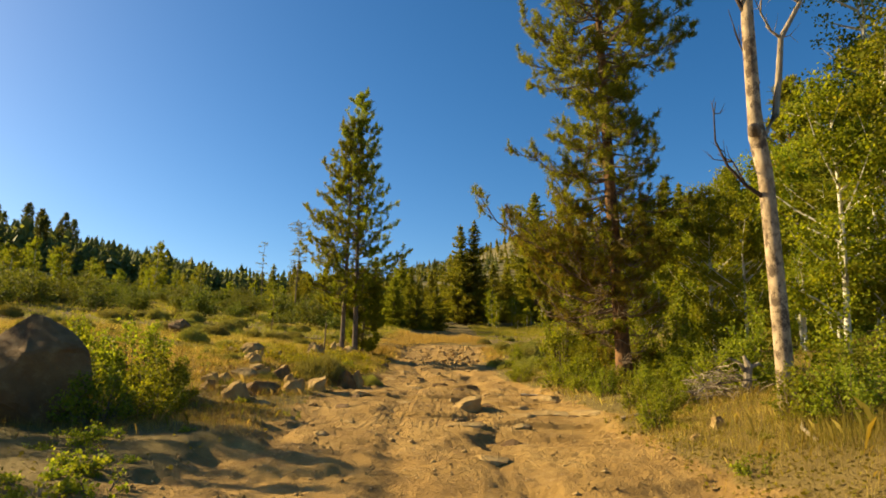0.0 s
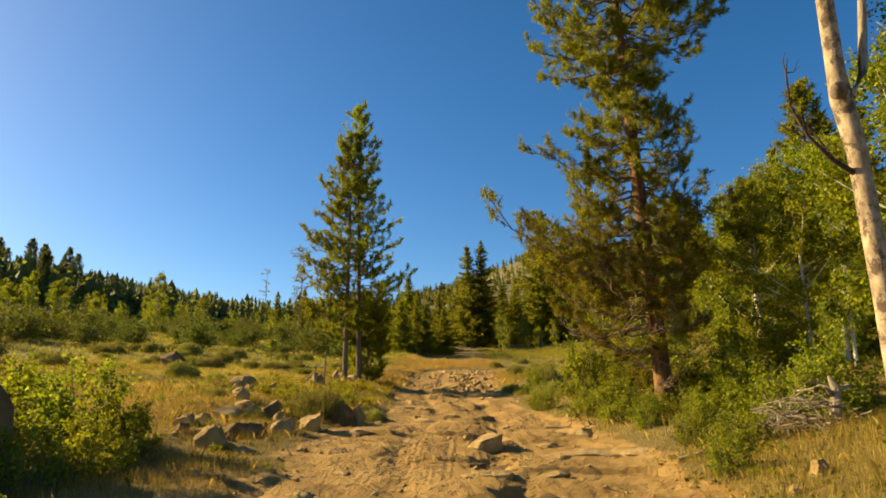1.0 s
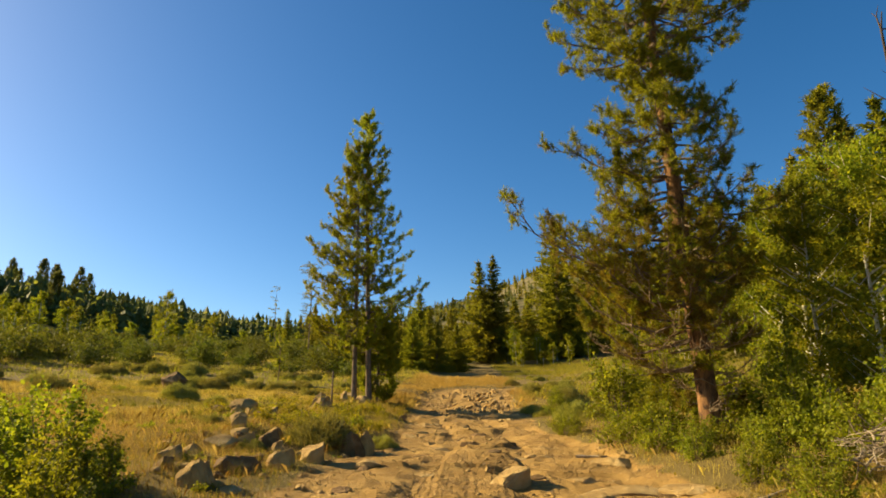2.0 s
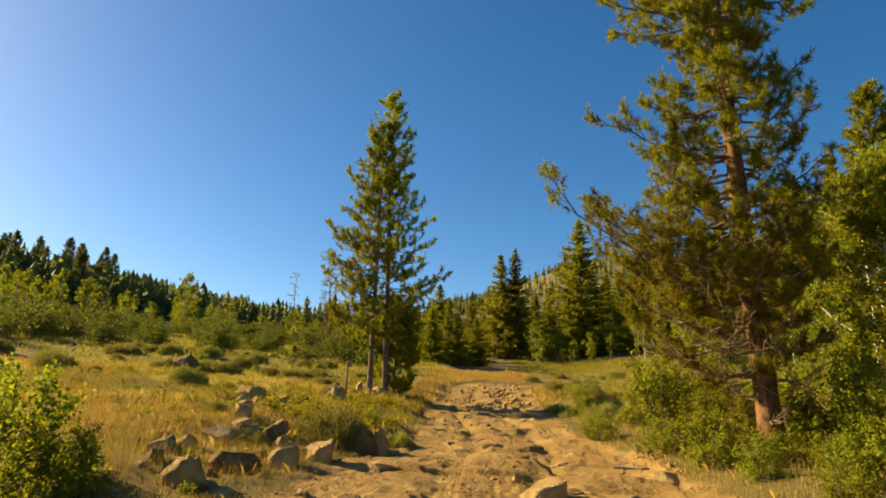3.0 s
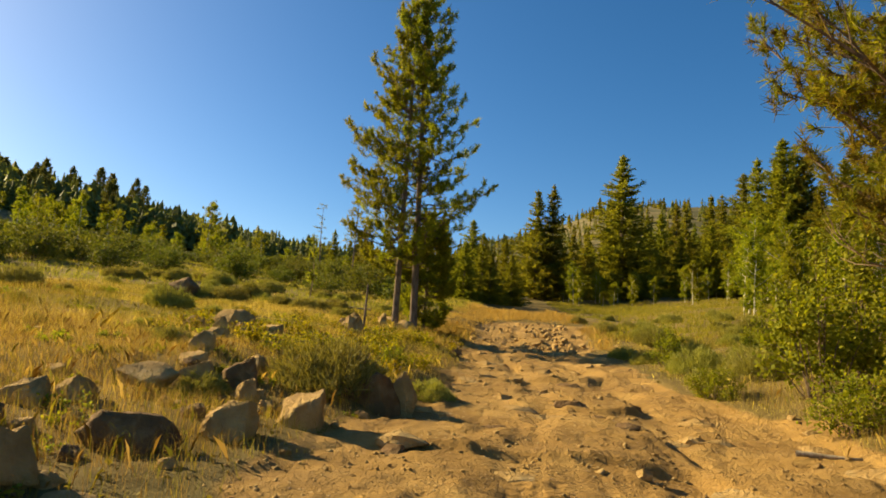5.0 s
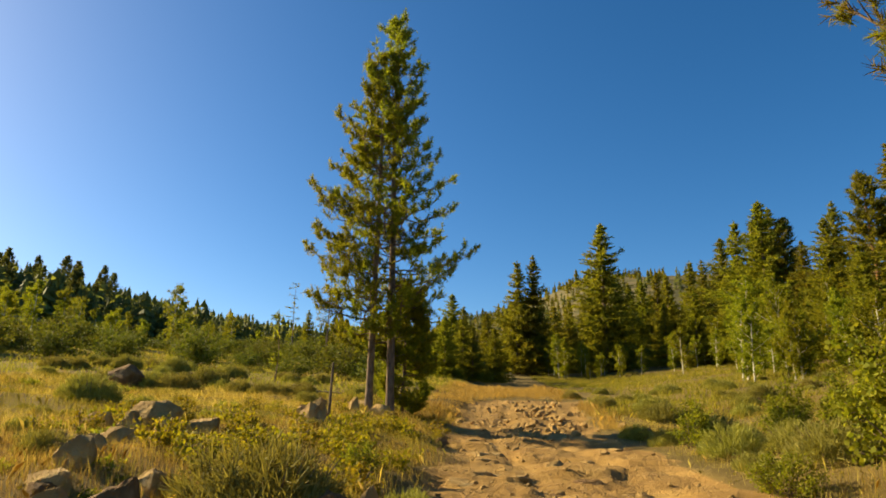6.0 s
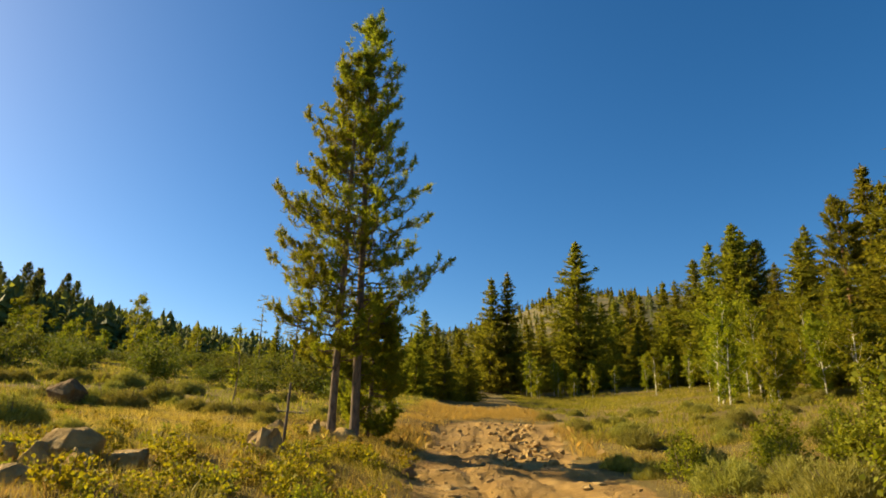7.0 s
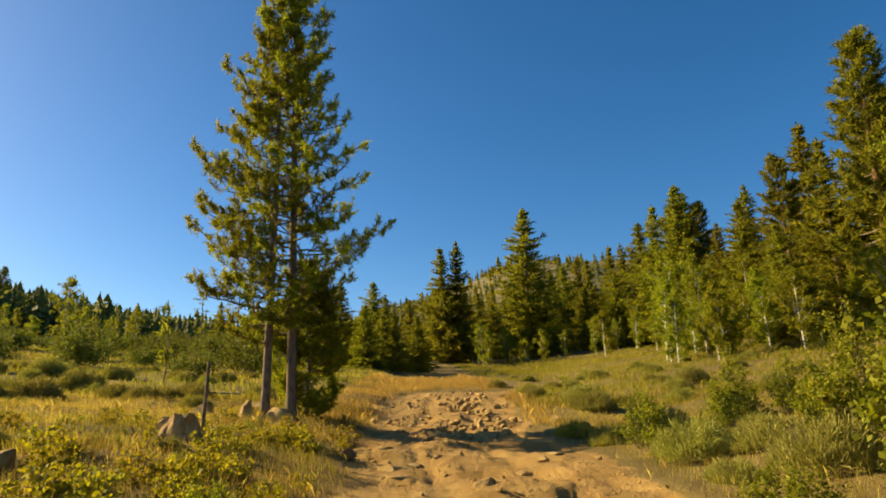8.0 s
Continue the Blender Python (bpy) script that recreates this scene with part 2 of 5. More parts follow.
def tread_mark(x, y):
    """1 where tyres have pressed their pattern into the dirt."""
    mark = 0
    for x0, bend in ((-1.25, 0.10), (-0.75, 0.05), (-0.2, 0.02), (0.45, -0.03), (0.95, 0.04)):
        off = np.abs(x - x0 - bend * (y - 12))
        mark = np.maximum(mark, sm(0.16, 0.11, off) * sm(0.2, 0.5, vnoise(x * 0.9 + 40, y * 0.5)))
    return mark * sm(9.5, 11.5, y) * (1 - sm(14.5, 16.5, y)) * road_wear(x, y)


def surface(x, y):
    x, y = np.asarray(x, float), np.asarray(y, float)
    w = road_wear(x, y)
    near = 1 - sm(40, 75, y)
    rough = 0.34 * fbm(x, y, 0.55, 4) * (1 - w) + 0.25 * fbm(x * 0.8, y, 0.9, 5) * w
    crumbs = (0.09 * np.abs(fbm(x * 1.3, y, 2.6, 4)) + 0.05 * fbm(x * 2.2, y * 0.9, 4.5, 3)) * w
    middle = 0.5 * (np.interp(y, ROAD_Y, ROAD_L) + np.interp(y, ROAD_Y, ROAD_R))
    rut = np.exp(-((np.abs(x - middle - 0.25 * np.sin(y * 0.35)) - 0.8) / 0.24) ** 2)
    ledge = 0.09 * (sm(0.44, 0.56, vnoise(x * 0.55 + 3, y * 0.9)) - 0.5) * w
    far = 1.6 * fbm(x, y, 0.045, 4) * sm(45, 110, np.hypot(x, y))
    return land(x, y) + rough * (0.4 + 0.6 * near) + crumbs * near - 0.07 * rut * w * near - 0.014 * tread_mark(x, y) + ledge * near - 0.10 * w * near + far


def top(x, y):
    return float(surface(x, y))


# ---- mesh helpers ----


def mesh_part(name, verts, faces, material, parent=None, label="", smooth=False):
    me = bpy.data.meshes.new(name)
    verts = np.asarray(verts, np.float32).reshape(-1, 3)
    if isinstance(faces, np.ndarray):
        k = faces.shape[1]
        me.vertices.add(len(verts))
        me.vertices.foreach_set("co", verts.ravel())
        me.loops.add(faces.size)
        me.loops.foreach_set("vertex_index", faces.astype(np.int32).ravel())
        me.polygons.add(len(faces))
        me.polygons.foreach_set("loop_start", np.arange(0, faces.size, k, dtype=np.int32))
        me.update(calc_edges=True)
        me.validate()
    else:
        me.from_pydata(verts.tolist(), [], faces)
        me.update()
    if smooth:
        me.polygons.foreach_set("use_smooth", np.ones(len(me.polygons), bool))
    me.materials.append(material)
    ob = new(name, me)
    if parent:
        ob.parent = parent
    if label:
        ob["label"] = label
    return ob


def empty(name, x, y, z, turn=0.0):
    ob = new(name)
    ob.empty_display_size = 0.2
    ob.matrix_basis = pose(x, y, z, 0, 0, turn)
    return ob


def tubes(paths, sides=7):
    """Verts and faces of tapered tubes; each path is a list of (point, radius)."""
    verts, faces = [], []
    for path in paths:
        pts = [np.array(p, float) for p, r in path]
        first = len(verts)
        for i, (p, r) in enumerate(path):
            d = pts[min(i + 1, len(pts) - 1)] - pts[max(i - 1, 0)]
            d = d / (np.linalg.norm(d) + 1e-9)
            a = np.cross(d, (0, 0, 1) if abs(d[2]) < 0.9 else (1, 0, 0))
            a = a / np.linalg.norm(a)
            b = np.cross(d, a)
            for s in range(sides):
                t = 2 * math.pi * s / sides
                verts.append(pts[i] + r * (math.cos(t) * a + math.sin(t) * b))
        for i in range(len(path) - 1):
            for s in range(sides):
                q, n = first + i * sides, (s + 1) % sides
                faces.append((q + s, q + n, q + sides + n, q + sides + s))
        verts.append(pts[-1] + (pts[-1] - pts[-2]) * 0.05)
        e = first + (len(path) - 1) * sides
        faces.extend((e + s, e + (s + 1) % sides, len(verts) - 1) for s in range(sides))
    return verts, faces


def unit(v):
    return v / (np.linalg.norm(v, axis=-1, keepdims=True) + 1e-9)


def needles(points, dirs, size, count, width, rng, spread=0.9, reach=1.0, back=1.1):
    """Tufts of needles: count thin triangles round each point, fanned out along its direction."""
    points, dirs = np.asarray(points, float), unit(np.asarray(dirs, float))
    size = np.broadcast_to(np.asarray(size, float), (len(points),))
    n = len(points) * count
    p, d, s = np.repeat(points, count, 0), np.repeat(dirs, count, 0), np.repeat(size, count)
    way = unit(d + spread * rng.normal(size=(n, 3)) * 0.75)
    base = p - d * (rng.random(n) * s * back)[:, None]
    tip = base + way * (s * reach * (0.7 + 0.5 * rng.random(n)))[:, None]
    side = unit(np.cross(way, rng.normal(size=(n, 3)))) * (width * (0.7 + 0.6 * rng.random(n)))[:, None]
    verts = np.stack([base - side * 0.6, base + side * 0.6, tip + side * 0.25, tip - side * 0.25], 1).reshape(-1, 3)
    return verts, np.arange(4 * n).reshape(n, 4)


def leaves(points, size, rng, up=0.5, slim=0.75):
    """One bent diamond leaf at each point."""
    points = np.asarray(points, float)
    n = len(points)
    way = unit(rng.normal(size=(n, 3)) + (0, 0, -0.25))
    nor = unit(rng.normal(size=(n, 3)) + (0, 0, up))
    side = unit(np.cross(way, nor))
    s = size * (0.6 + 0.8 * rng.random(n))[:, None]
    fold = np.cross(side, way) * s * 0.12
    verts = np.stack([points, points + way * s * 0.5 + side * s * 0.5 * slim + fold, points + way * s, points + way * s * 0.5 - side * s * 0.5 * slim + fold], 1)
    return verts.reshape(-1, 3), np.arange(4 * n).reshape(n, 4)


# ---- kinds of things ----


def pine_tree(name, label, height, radius, crown_start, seed, lean=(0, 0), whorl=0.42, per_whorl=4, tuft=0.22, needle_count=26, needle_width=0.011,
              profile=None, droop=0.1, upturn=0.35, bark=None, leaf=None, extra=(), twigs=5, sides=9, dead_below=0.0, rise=0.12, jitter=0.1, dry_below=0.0, reach_at=None):
    """A conifer: bent tapered trunk, whorls of limbs, tufts of needles along their outer parts."""
    rng = np.random.default_rng(seed)
    bark, leaf = bark or BARK_PINE, leaf or NEEDLE
    profile = profile or (lambda f: (1 - f) ** 0.75)
    tree = empty(name, 0, 0, 0)
    lean = np.array([*lean, 0.0])

    def axis(h):
        f = h / height
        wob = 0.035 * radius * 8 * np.array([math.sin(3.1 * f + seed), math.cos(4.3 * f + seed), 0])
        return np.array([0, 0, h]) + lean * f + wob * f

    rows = 16
    trunk = [(axis(height * i / rows - (0.25 if i == 0 else 0)), radius * (1.35 if i == 0 else 1) * (1 - i / rows) ** 0.8 + 0.012) for i in range(rows + 1)]
    mesh_part("trunk", *tubes([trunk], sides), bark, tree, smooth=True)
    limbs, pts, dirs = [], [], []
    h, turn = crown_start, rng.random() * 6
    jobs = []
    while h < height * 0.985:
        f = (h - crown_start) / (height - crown_start)
        for b in range(per_whorl + int(rng.integers(0, 2))):
            a = turn + 2 * math.pi * b / per_whorl + rng.normal() * 0.25
            jobs.append((h + rng.normal() * jitter, a, (reach_at(h, a) if reach_at else profile(f)) * (0.62 + 0.5 * rng.random()), f))
        turn += 2.1
        h += whorl * (0.8 + 0.4 * rng.random()) * (1 - 0.35 * f)
    jobs += [(h0, a0, l0, 0.3) for h0, a0, l0 in extra]
    for h0, a, length, f in jobs:
        if length < 0.12:
            continue
        out = np.array([math.cos(a), math.sin(a), 0])
        start = axis(min(h0, height))
        steep = rise + 0.7 * f ** 2
        line = []
        for i in range(6):
            s = i / 5
            z = length * (steep * s - droop * math.sin(math.pi * s) * (1 - f) + upturn * 0.5 * s ** 3 * (1 - 0.6 * f))
            swing = np.cross(out, (0, 0, 1)) * length * 0.08 * math.sin(3 * s + a * 3)
            line.append(start + out * length * s * (1 - 0.25 * steep) + np.array([0, 0, z]) + swing)
        thick = 0.010 + 0.013 * length * min(1, radius / 0.15)
        wood = [[(p, thick * (1 - 0.8 * i / 5) + 0.003) for i, p in enumerate(line)]]
        bare = h0 < dead_below and rng.random() < 0.6
        for k in range(int(twigs * max(0.5, length)) + 2):
            s = 0.30 + 0.70 * rng.random() ** 0.75
            i = min(4, int(s * 5))
            p = line[i] + (line[i + 1] - line[i]) * (s * 5 - i)
            along = unit(line[i + 1] - line[i])
            sidew = np.cross(along, (0, 0, 1)) * rng.choice((-1, 1))
            reach = length * 0.30 * (1.15 - s) + 0.14
            d = unit(along * 0.8 + sidew * (0.6 + 0.3 * rng.random()) + np.array([0, 0, 0.30 * rng.normal() + upturn * 0.6]))
            tip = p + d * reach * (0.6 + 0.6 * rng.random())
            wood.append([(p, 0.009), (p + (tip - p) * 0.6 + rng.normal(size=3) * 0.02, 0.006), (tip, 0.004)])
            if bare:
                continue
            pts.append(tip)
            dirs.append(d + np.array([0, 0, 0.7 * upturn]))
            if reach > 0.3 or rng.random() < 0.4:
                pts.append(p + (tip - p) * 0.45 + rng.normal(size=3) * 0.05)
                dirs.append(d + np.array([0, 0, 1.1 * upturn]))
        limbs += wood
        if not bare:
            pts.append(line[-1])
            dirs.append(line[-1] - line[-2] + np.array([0, 0, upturn * 0.2]))
    tagged(mesh_part("branchwork", *tubes(limbs, 3), BARK_GREY, tree), kind="stuff")
    for q in np.linspace(0.9, 1.0, 6):
        pts.append(axis(height * q))
        dirs.append((0, 0, 1))
    pts, dirs = np.array(pts), np.array(dirs)
    dry = (pts[:, 2] < dry_below * (0.6 + 0.8 * rng.random(len(pts)))) & (rng.random(len(pts)) < 0.55)
    for nm, sel, stuff, words in (("crown", ~dry, leaf, "tufts of olive-green needles"), ("dry_foliage", dry, NEEDLE_DRY, "browning lower needle tufts")):
        if sel.any():
            v, fc = needles(pts[sel], dirs[sel], tuft * (0.75 + 0.5 * rng.random(sel.sum())), needle_count, needle_width, rng, 1.1, 0.45, 0.85)
            tagged(mesh_part(nm, v, fc, stuff, tree, words), kind="stuff")
    return tagged(tree, label, "tree")


def old_pine(name, label, height, radius, crown_start, seed, reach_at, lean=(0, 0), whorl=0.5, per_whorl=4, tuft=0.22, needle_count=30, needle_width=0.015,
             rise=0.1, droop=0.12, extra=(), dead_below=0.0, dry_below=0.0, bark=None, sides=12, bushy=1.0):
    """An open pine: crooked limbs that fork into sprays, each twig ending in an upturned tuft, gaps between them."""
    rng = np.random.default_rng(seed)
    tree = empty(name, 0, 0, 0)
    lean = np.array([*lean, 0.0])

    def axis(h):
        f = h / height
        return np.array([0, 0, h]) + lean * f + 0.28 * radius * 8 * 0.12 * np.array([math.sin(3.1 * f + seed), math.cos(4.3 * f + seed), 0]) * f

    rows = 18
    trunk = [(axis(height * i / rows - (0.25 if i == 0 else 0)), radius * (1.25 if i == 0 else 1) * (1 - i / rows) ** 0.7 + 0.012) for i in range(rows + 1)]
    mesh_part("trunk", *tubes([trunk], sides), bark or BARK_PINE, tree, "scaly orange-brown bark" if radius > 0.15 else "", smooth=True)
    jobs, h, turn = [], crown_start, rng.random() * 6
    while h < height * 0.98:
        n = per_whorl + int(rng.integers(-1, 2))
        for b in range(n):
            a = turn + 2 * math.pi * b / n + rng.normal() * 0.35
            jobs.append((h + rng.normal() * 0.14, a, reach_at(h, a) * rng.uniform(0.45, 1.08)))
        turn += 2.4
        h += whorl * rng.uniform(0.75, 1.25) * (1 - 0.3 * h / height)
    pts, dirs = [], []
    for h0, a, length in jobs + list(extra):
        if length < 0.1:
            continue
        f = h0 / height
        out = np.array([math.cos(a), math.sin(a), 0])
        across = np.array([-math.sin(a), math.cos(a), 0])
        tilt = rise + 0.75 * max(0, f - 0.55) + 0.10 * rng.normal()
        sway, ph = 0.09 * length * rng.normal(), rng.random() * 3
        line = []
        for s in np.linspace(0, 1, 7):
            z = length * (tilt * s - droop * math.sin(math.pi * s * 0.9) + 0.16 * s ** 3)
            line.append(axis(h0) + out * length * s * (1 - 0.3 * abs(tilt)) + across * sway * math.sin(4 * s + ph) + np.array([0, 0, z]) + 0.025 * length * rng.normal(size=3) * (s > 0.1))
        bare = h0 < dead_below and rng.random() < 0.65
        thick = min(0.034, 0.012 + 0.012 * length) * (1.0 if radius > 0.15 else 0.8) * (0.6 if bare else 1.0)
        wood = [[(p, thick * (1 - 0.8 * i / 6) + 0.003) for i, p in enumerate(line)]]
        for k in range(int((2 + 3.4 * length) * bushy) + 1):
            s = 0.28 + 0.72 * (k + rng.random()) / (int((2 + 3.4 * length) * bushy) + 1)
            i = min(5, int(s * 6))
            p = line[i] + (line[i + 1] - line[i]) * (s * 6 - i)
            along = unit(line[i + 1] - line[i])
            d = unit(along * 0.75 + across * rng.choice((-1, 1)) * rng.uniform(0.4, 1.0) + np.array([0, 0, 0.12 + 0.28 * rng.normal()]))
            l2 = (0.20 + 0.26 * length * (1.12 - s)) * rng.uniform(0.7, 1.35)
            mid = p + d * l2 * 0.55 + 0.03 * rng.normal(size=3)
            tip = p + d * l2 + np.array([0, 0, 0.14 * l2])
            wood.append([(p, 0.009), (mid, 0.006), (tip, 0.004)])
            for q in (rng.uniform(0.35, 0.6), rng.uniform(0.6, 0.85), 0.95, 1.0):
                b = p + (tip - p) * q
                w = unit(d * 0.6 + rng.normal(size=3) * 0.7 + np.array([0, 0, 0.45]))
                e = b + w * rng.uniform(0.05, 0.2) if q < 1 else tip
                if bare:
                    if q < 0.9:
                        wood.append([(b, 0.005), (e + w * 0.1, 0.002)])
                    continue
                pts.append(e)
                dirs.append(w + np.array([0, 0, 0.35]))
        mesh_part("limb", *tubes(wood, 4), TWIGWOOD if bare else BARK_GREY, tree, "dead bare limb" if bare else "")
        if not bare:
            pts.append(line[-1])
            dirs.append(line[-1] - line[-2] + np.array([0, 0, 0.1]))
    for q in np.linspace(0.9, 1.0, 6):
        pts.append(axis(height * q))
        dirs.append((0, 0, 1))
    pts, dirs = np.array(pts), np.array(dirs)
    dry = (pts[:, 2] < dry_below * (0.6 + 0.8 * rng.random(len(pts)))) & (rng.random(len(pts)) < 0.6)
    for nm, sel, stuff, words in (("crown", ~dry, NEEDLE, "tufts of olive-green needles"), ("dry_foliage", dry, NEEDLE_DRY, "browning lower needle tufts")):
        if sel.any():
            v, fc = needles(pts[sel], dirs[sel], tuft * (0.7 + 0.6 * rng.random(sel.sum())), needle_count, needle_width, rng, 1.1, 0.45, 0.85)
            tagged(mesh_part(nm, v, fc, stuff, tree, words), kind="stuff")
    return tagged(tree, label, "tree")


def spruce_tree(name, label, height, width, seed, leaf=None, layers=30, per=13, ragged=0.25):
    """A narrow spruce: dense drooping sprays in many whorls, from the ground up."""
    rng = np.random.default_rng(seed)
    tree = empty(name, 0, 0, 0)
    trunk = [(np.array([0, 0, height * i / 8 - (0.3 if i == 0 else 0)]), 0.016 * height * (1 - i / 8) + 0.02) for i in range(9)]
    mesh_part("trunk", *tubes([trunk], 6), BARK_GREY, tree)
    pts, dirs, sizes = [], [], []
    for i in range(layers):
        f = (i + rng.random() * 0.6) / layers
        h = height * (0.04 + 0.95 * f)
        r = width * 0.55 * (1 - f) ** 0.78 * (1 + ragged * rng.normal())
        n = max(4, int(per * (1 - 0.55 * f)))
        for b in range(n):
            a = 2 * math.pi * b / n + rng.normal() * 0.3
            ln = max(0.15, r * (0.7 + 0.45 * rng.random()))
            out = np.array([math.cos(a), math.sin(a), 0])
            dr = -0.32 * (1 - f) + 0.25 * f
            for s in np.linspace(0.3, 1, 3 + int(ln / 0.8)):
                pts.append(np.array([0, 0, h]) + out * ln * s + np.array([0, 0, ln * (dr * s + 0.18 * s * s)]))
                dirs.append(out + np.array([0.35 * rng.normal(), 0.35 * rng.normal(), dr * 0.6]))
                sizes.append((0.30 + 0.018 * height) * (1 - 0.45 * f) * (0.8 + 0.4 * rng.random()))
    for q in np.linspace(0.93, 1, 5):
        pts.append(np.array([0, 0, height * q]))
        dirs.append((0, 0, 1))
        sizes.append(0.25)
    v, fc = needles(pts, dirs, np.array(sizes), 9, 0.055 + 0.002 * height, rng, 0.8)
    mesh_part("crown", v, fc, leaf or NEEDLE_SPRUCE, tree, "dense dark green needle sprays")
    return tagged(tree, label, "tree")


def aspen_tree(name, label, height, spread, seed, count=3500, leaf_size=0.11, low=0.3, lean=(0, 0), bark=None, leaf=None, radius=None):
    """A slim white trunk with rising limbs and a loose crown of single leaves in clumps."""
    rng = np.random.default_rng(seed)
    tree = empty(name, 0, 0, 0)
    radius = radius or 0.011 * height
    lx, ly = lean
    axis = lambda f: np.array([lx * f + 0.05 * height * math.sin(2.2 * f + seed) * f * 0.5, ly * f + 0.03 * height * math.cos(2.9 * f + seed) * f * 0.5, height * f])
    trunk = [(axis(i / 12) - np.array([0, 0, 0.2 if i == 0 else 0]), radius * (1 - i / 12) ** 0.8 + 0.008) for i in range(13)]
    mesh_part("trunk", *tubes([trunk], 8), bark or BARK_ASPEN, tree, smooth=True)
    limbs, centres, radii = [], [], []
    for i in range(int(14 + height * 1.6)):
        f = low + (0.97 - low) * (i + rng.random()) / (14 + height * 1.6)
        a = rng.random() * 2 * math.pi
        g = (f - low) / (1 - low)
        ln = spread * 0.5 * (0.45 + 0.75 * rng.random()) * (math.sin(math.pi * min(1, 0.18 + 0.80 * g)) + 0.12)
        p = axis(f)
        out = np.array([math.cos(a), math.sin(a), 0.55 + 0.4 * rng.random()])
        mid, end = p + out * ln * 0.5 + rng.normal(size=3) * 0.05, p + out * ln + np.array([0, 0, 0.1 * ln])
        limbs.append([(p, radius * 0.32 + 0.004), (mid, radius * 0.2 + 0.003), (end, 0.004)])
        for q in (0.4, 0.55, 0.7, 0.85, 1.0):
            centres.append(p + (end - p) * q + rng.normal(size=3) * (0.05 * spread + 0.04))
            radii.append((0.03 * spread + 0.07) * rng.uniform(0.6, 1.3))
    tagged(mesh_part("branchwork", *tubes(limbs, 4), bark or BARK_ASPEN, tree), kind="stuff")
    pick = rng.integers(0, len(centres), count)
    pts = np.array(centres)[pick] + rng.normal(size=(count, 3)) * np.array(radii)[pick][:, None] * (1, 1, 0.8)
    v, fc = leaves(pts, leaf_size, rng, 0.3)
    mesh_part("crown", v, fc, leaf or LEAF_ASPEN, tree, "fluttering yellow-green leaves")
    return tagged(tree, label, "tree")


def leafy_bush(name, label, width, height, seed, count=2600, leaf_size=0.055, leaf=None, category="shrub", clumps=26):
    """Stems that fan out from the root and fork into shoots of uneven length; leaves stand along the shoots, thicker towards their ends."""
    rng = np.random.default_rng(seed)
    bush = empty(name, 0, 0, 0)
    stems, shoots = [], []
    for i in range(clumps):
        a, r = rng.random() * 2 * math.pi, math.sqrt(rng.random()) * width * 0.5
        h = height * rng.uniform(0.35, 1.12) * (1 - 0.55 * (2 * r / width) ** 2)
        end = np.array([math.cos(a) * r, math.sin(a) * r, h])
        root = np.array([math.cos(a) * r * 0.25, math.sin(a) * r * 0.25, -0.05])
        mid = root + (end - root) * 0.5 + np.array([0, 0, 0.08 * height])
        stems.append([(root, 0.010), (mid, 0.007), (end, 0.003)])
        shoots.append((mid, end))
        for q in (0.3, 0.5, 0.7, 0.85):
            p = root + (end - root) * q + np.array([0, 0, 0.16 * height * q * (1 - q)])
            w = unit(np.array([math.cos(a), math.sin(a), 0.5]) + rng.normal(size=3) * 0.7)
            tip = p + w * width * rng.uniform(0.07, 0.2)
            tip[2] = max(tip[2], 0.04)
            stems.append([(p, 0.005), (tip, 0.002)])
            shoots.append((p, tip))
    tagged(mesh_part("stemwork", *tubes(stems, 4), BARK_GREY, bush, "thin brown stems"), kind="stuff")
    a, b = np.array([p for p, q in shoots]), np.array([q for p, q in shoots])
    weight = np.linalg.norm(b - a, axis=1) * rng.uniform(0.3, 1.4, len(a))
    pick = rng.choice(len(a), count, p=weight / weight.sum())
    pts = a[pick] + (b - a)[pick] * (rng.random((count, 1)) ** 0.6 * 1.05) + rng.normal(size=(count, 3)) * (0.022 * width + 0.4 * leaf_size)
    pts[:, 2] = np.abs(pts[:, 2]) + 0.02
    v, fc = leaves(pts, leaf_size, rng, 0.4)
    mesh_part("foliage", v, fc, leaf or LEAF_SHRUB, bush)
    return tagged(bush, label, category)


def sage_bush(name, label, width, height, seed, count=1500, leaf=None, blade=0.014):
    """A dome of stiff upright grey-green sprigs over dark woody stems."""
    rng = np.random.default_rng(seed)
    bush = empty(name, 0, 0, 0)
    stems = []
    for i in range(18):
        a, r = rng.random() * 2 * math.pi, math.sqrt(rng.random()) * width * 0.42
        stems.append([((math.cos(a) * r * 0.2, math.sin(a) * r * 0.2, -0.05), 0.014), ((math.cos(a) * r * 0.7, math.sin(a) * r * 0.7, height * 0.3), 0.009), ((math.cos(a) * r, math.sin(a) * r, height * 0.6), 0.003)])
    tagged(mesh_part("stemwork", *tubes(stems, 4), BARK_GREY, bush, "dark woody stems"), kind="stuff")
    a, r = rng.random(count) * 2 * math.pi, np.sqrt(rng.random(count))
    lump = 0.8 + 0.35 * np.sin(3 * a + seed) * r
    dome = height * (1 - 0.75 * r ** 2.2) * lump
    pts = np.stack([np.cos(a) * r * width * 0.5, np.sin(a) * r * width * 0.5, dome * (0.35 + 0.6 * rng.random(count))], 1)
    dirs = np.stack([np.cos(a) * r * 0.7, np.sin(a) * r * 0.7, np.ones(count)], 1)
    v, fc = needles(pts, dirs, 0.08 + 0.08 * rng.random(count), 6, blade, rng, 0.7)
    mesh_part("foliage", v, fc, leaf or LEAF_SAGE, bush)
    return tagged(bush, label, "shrub")


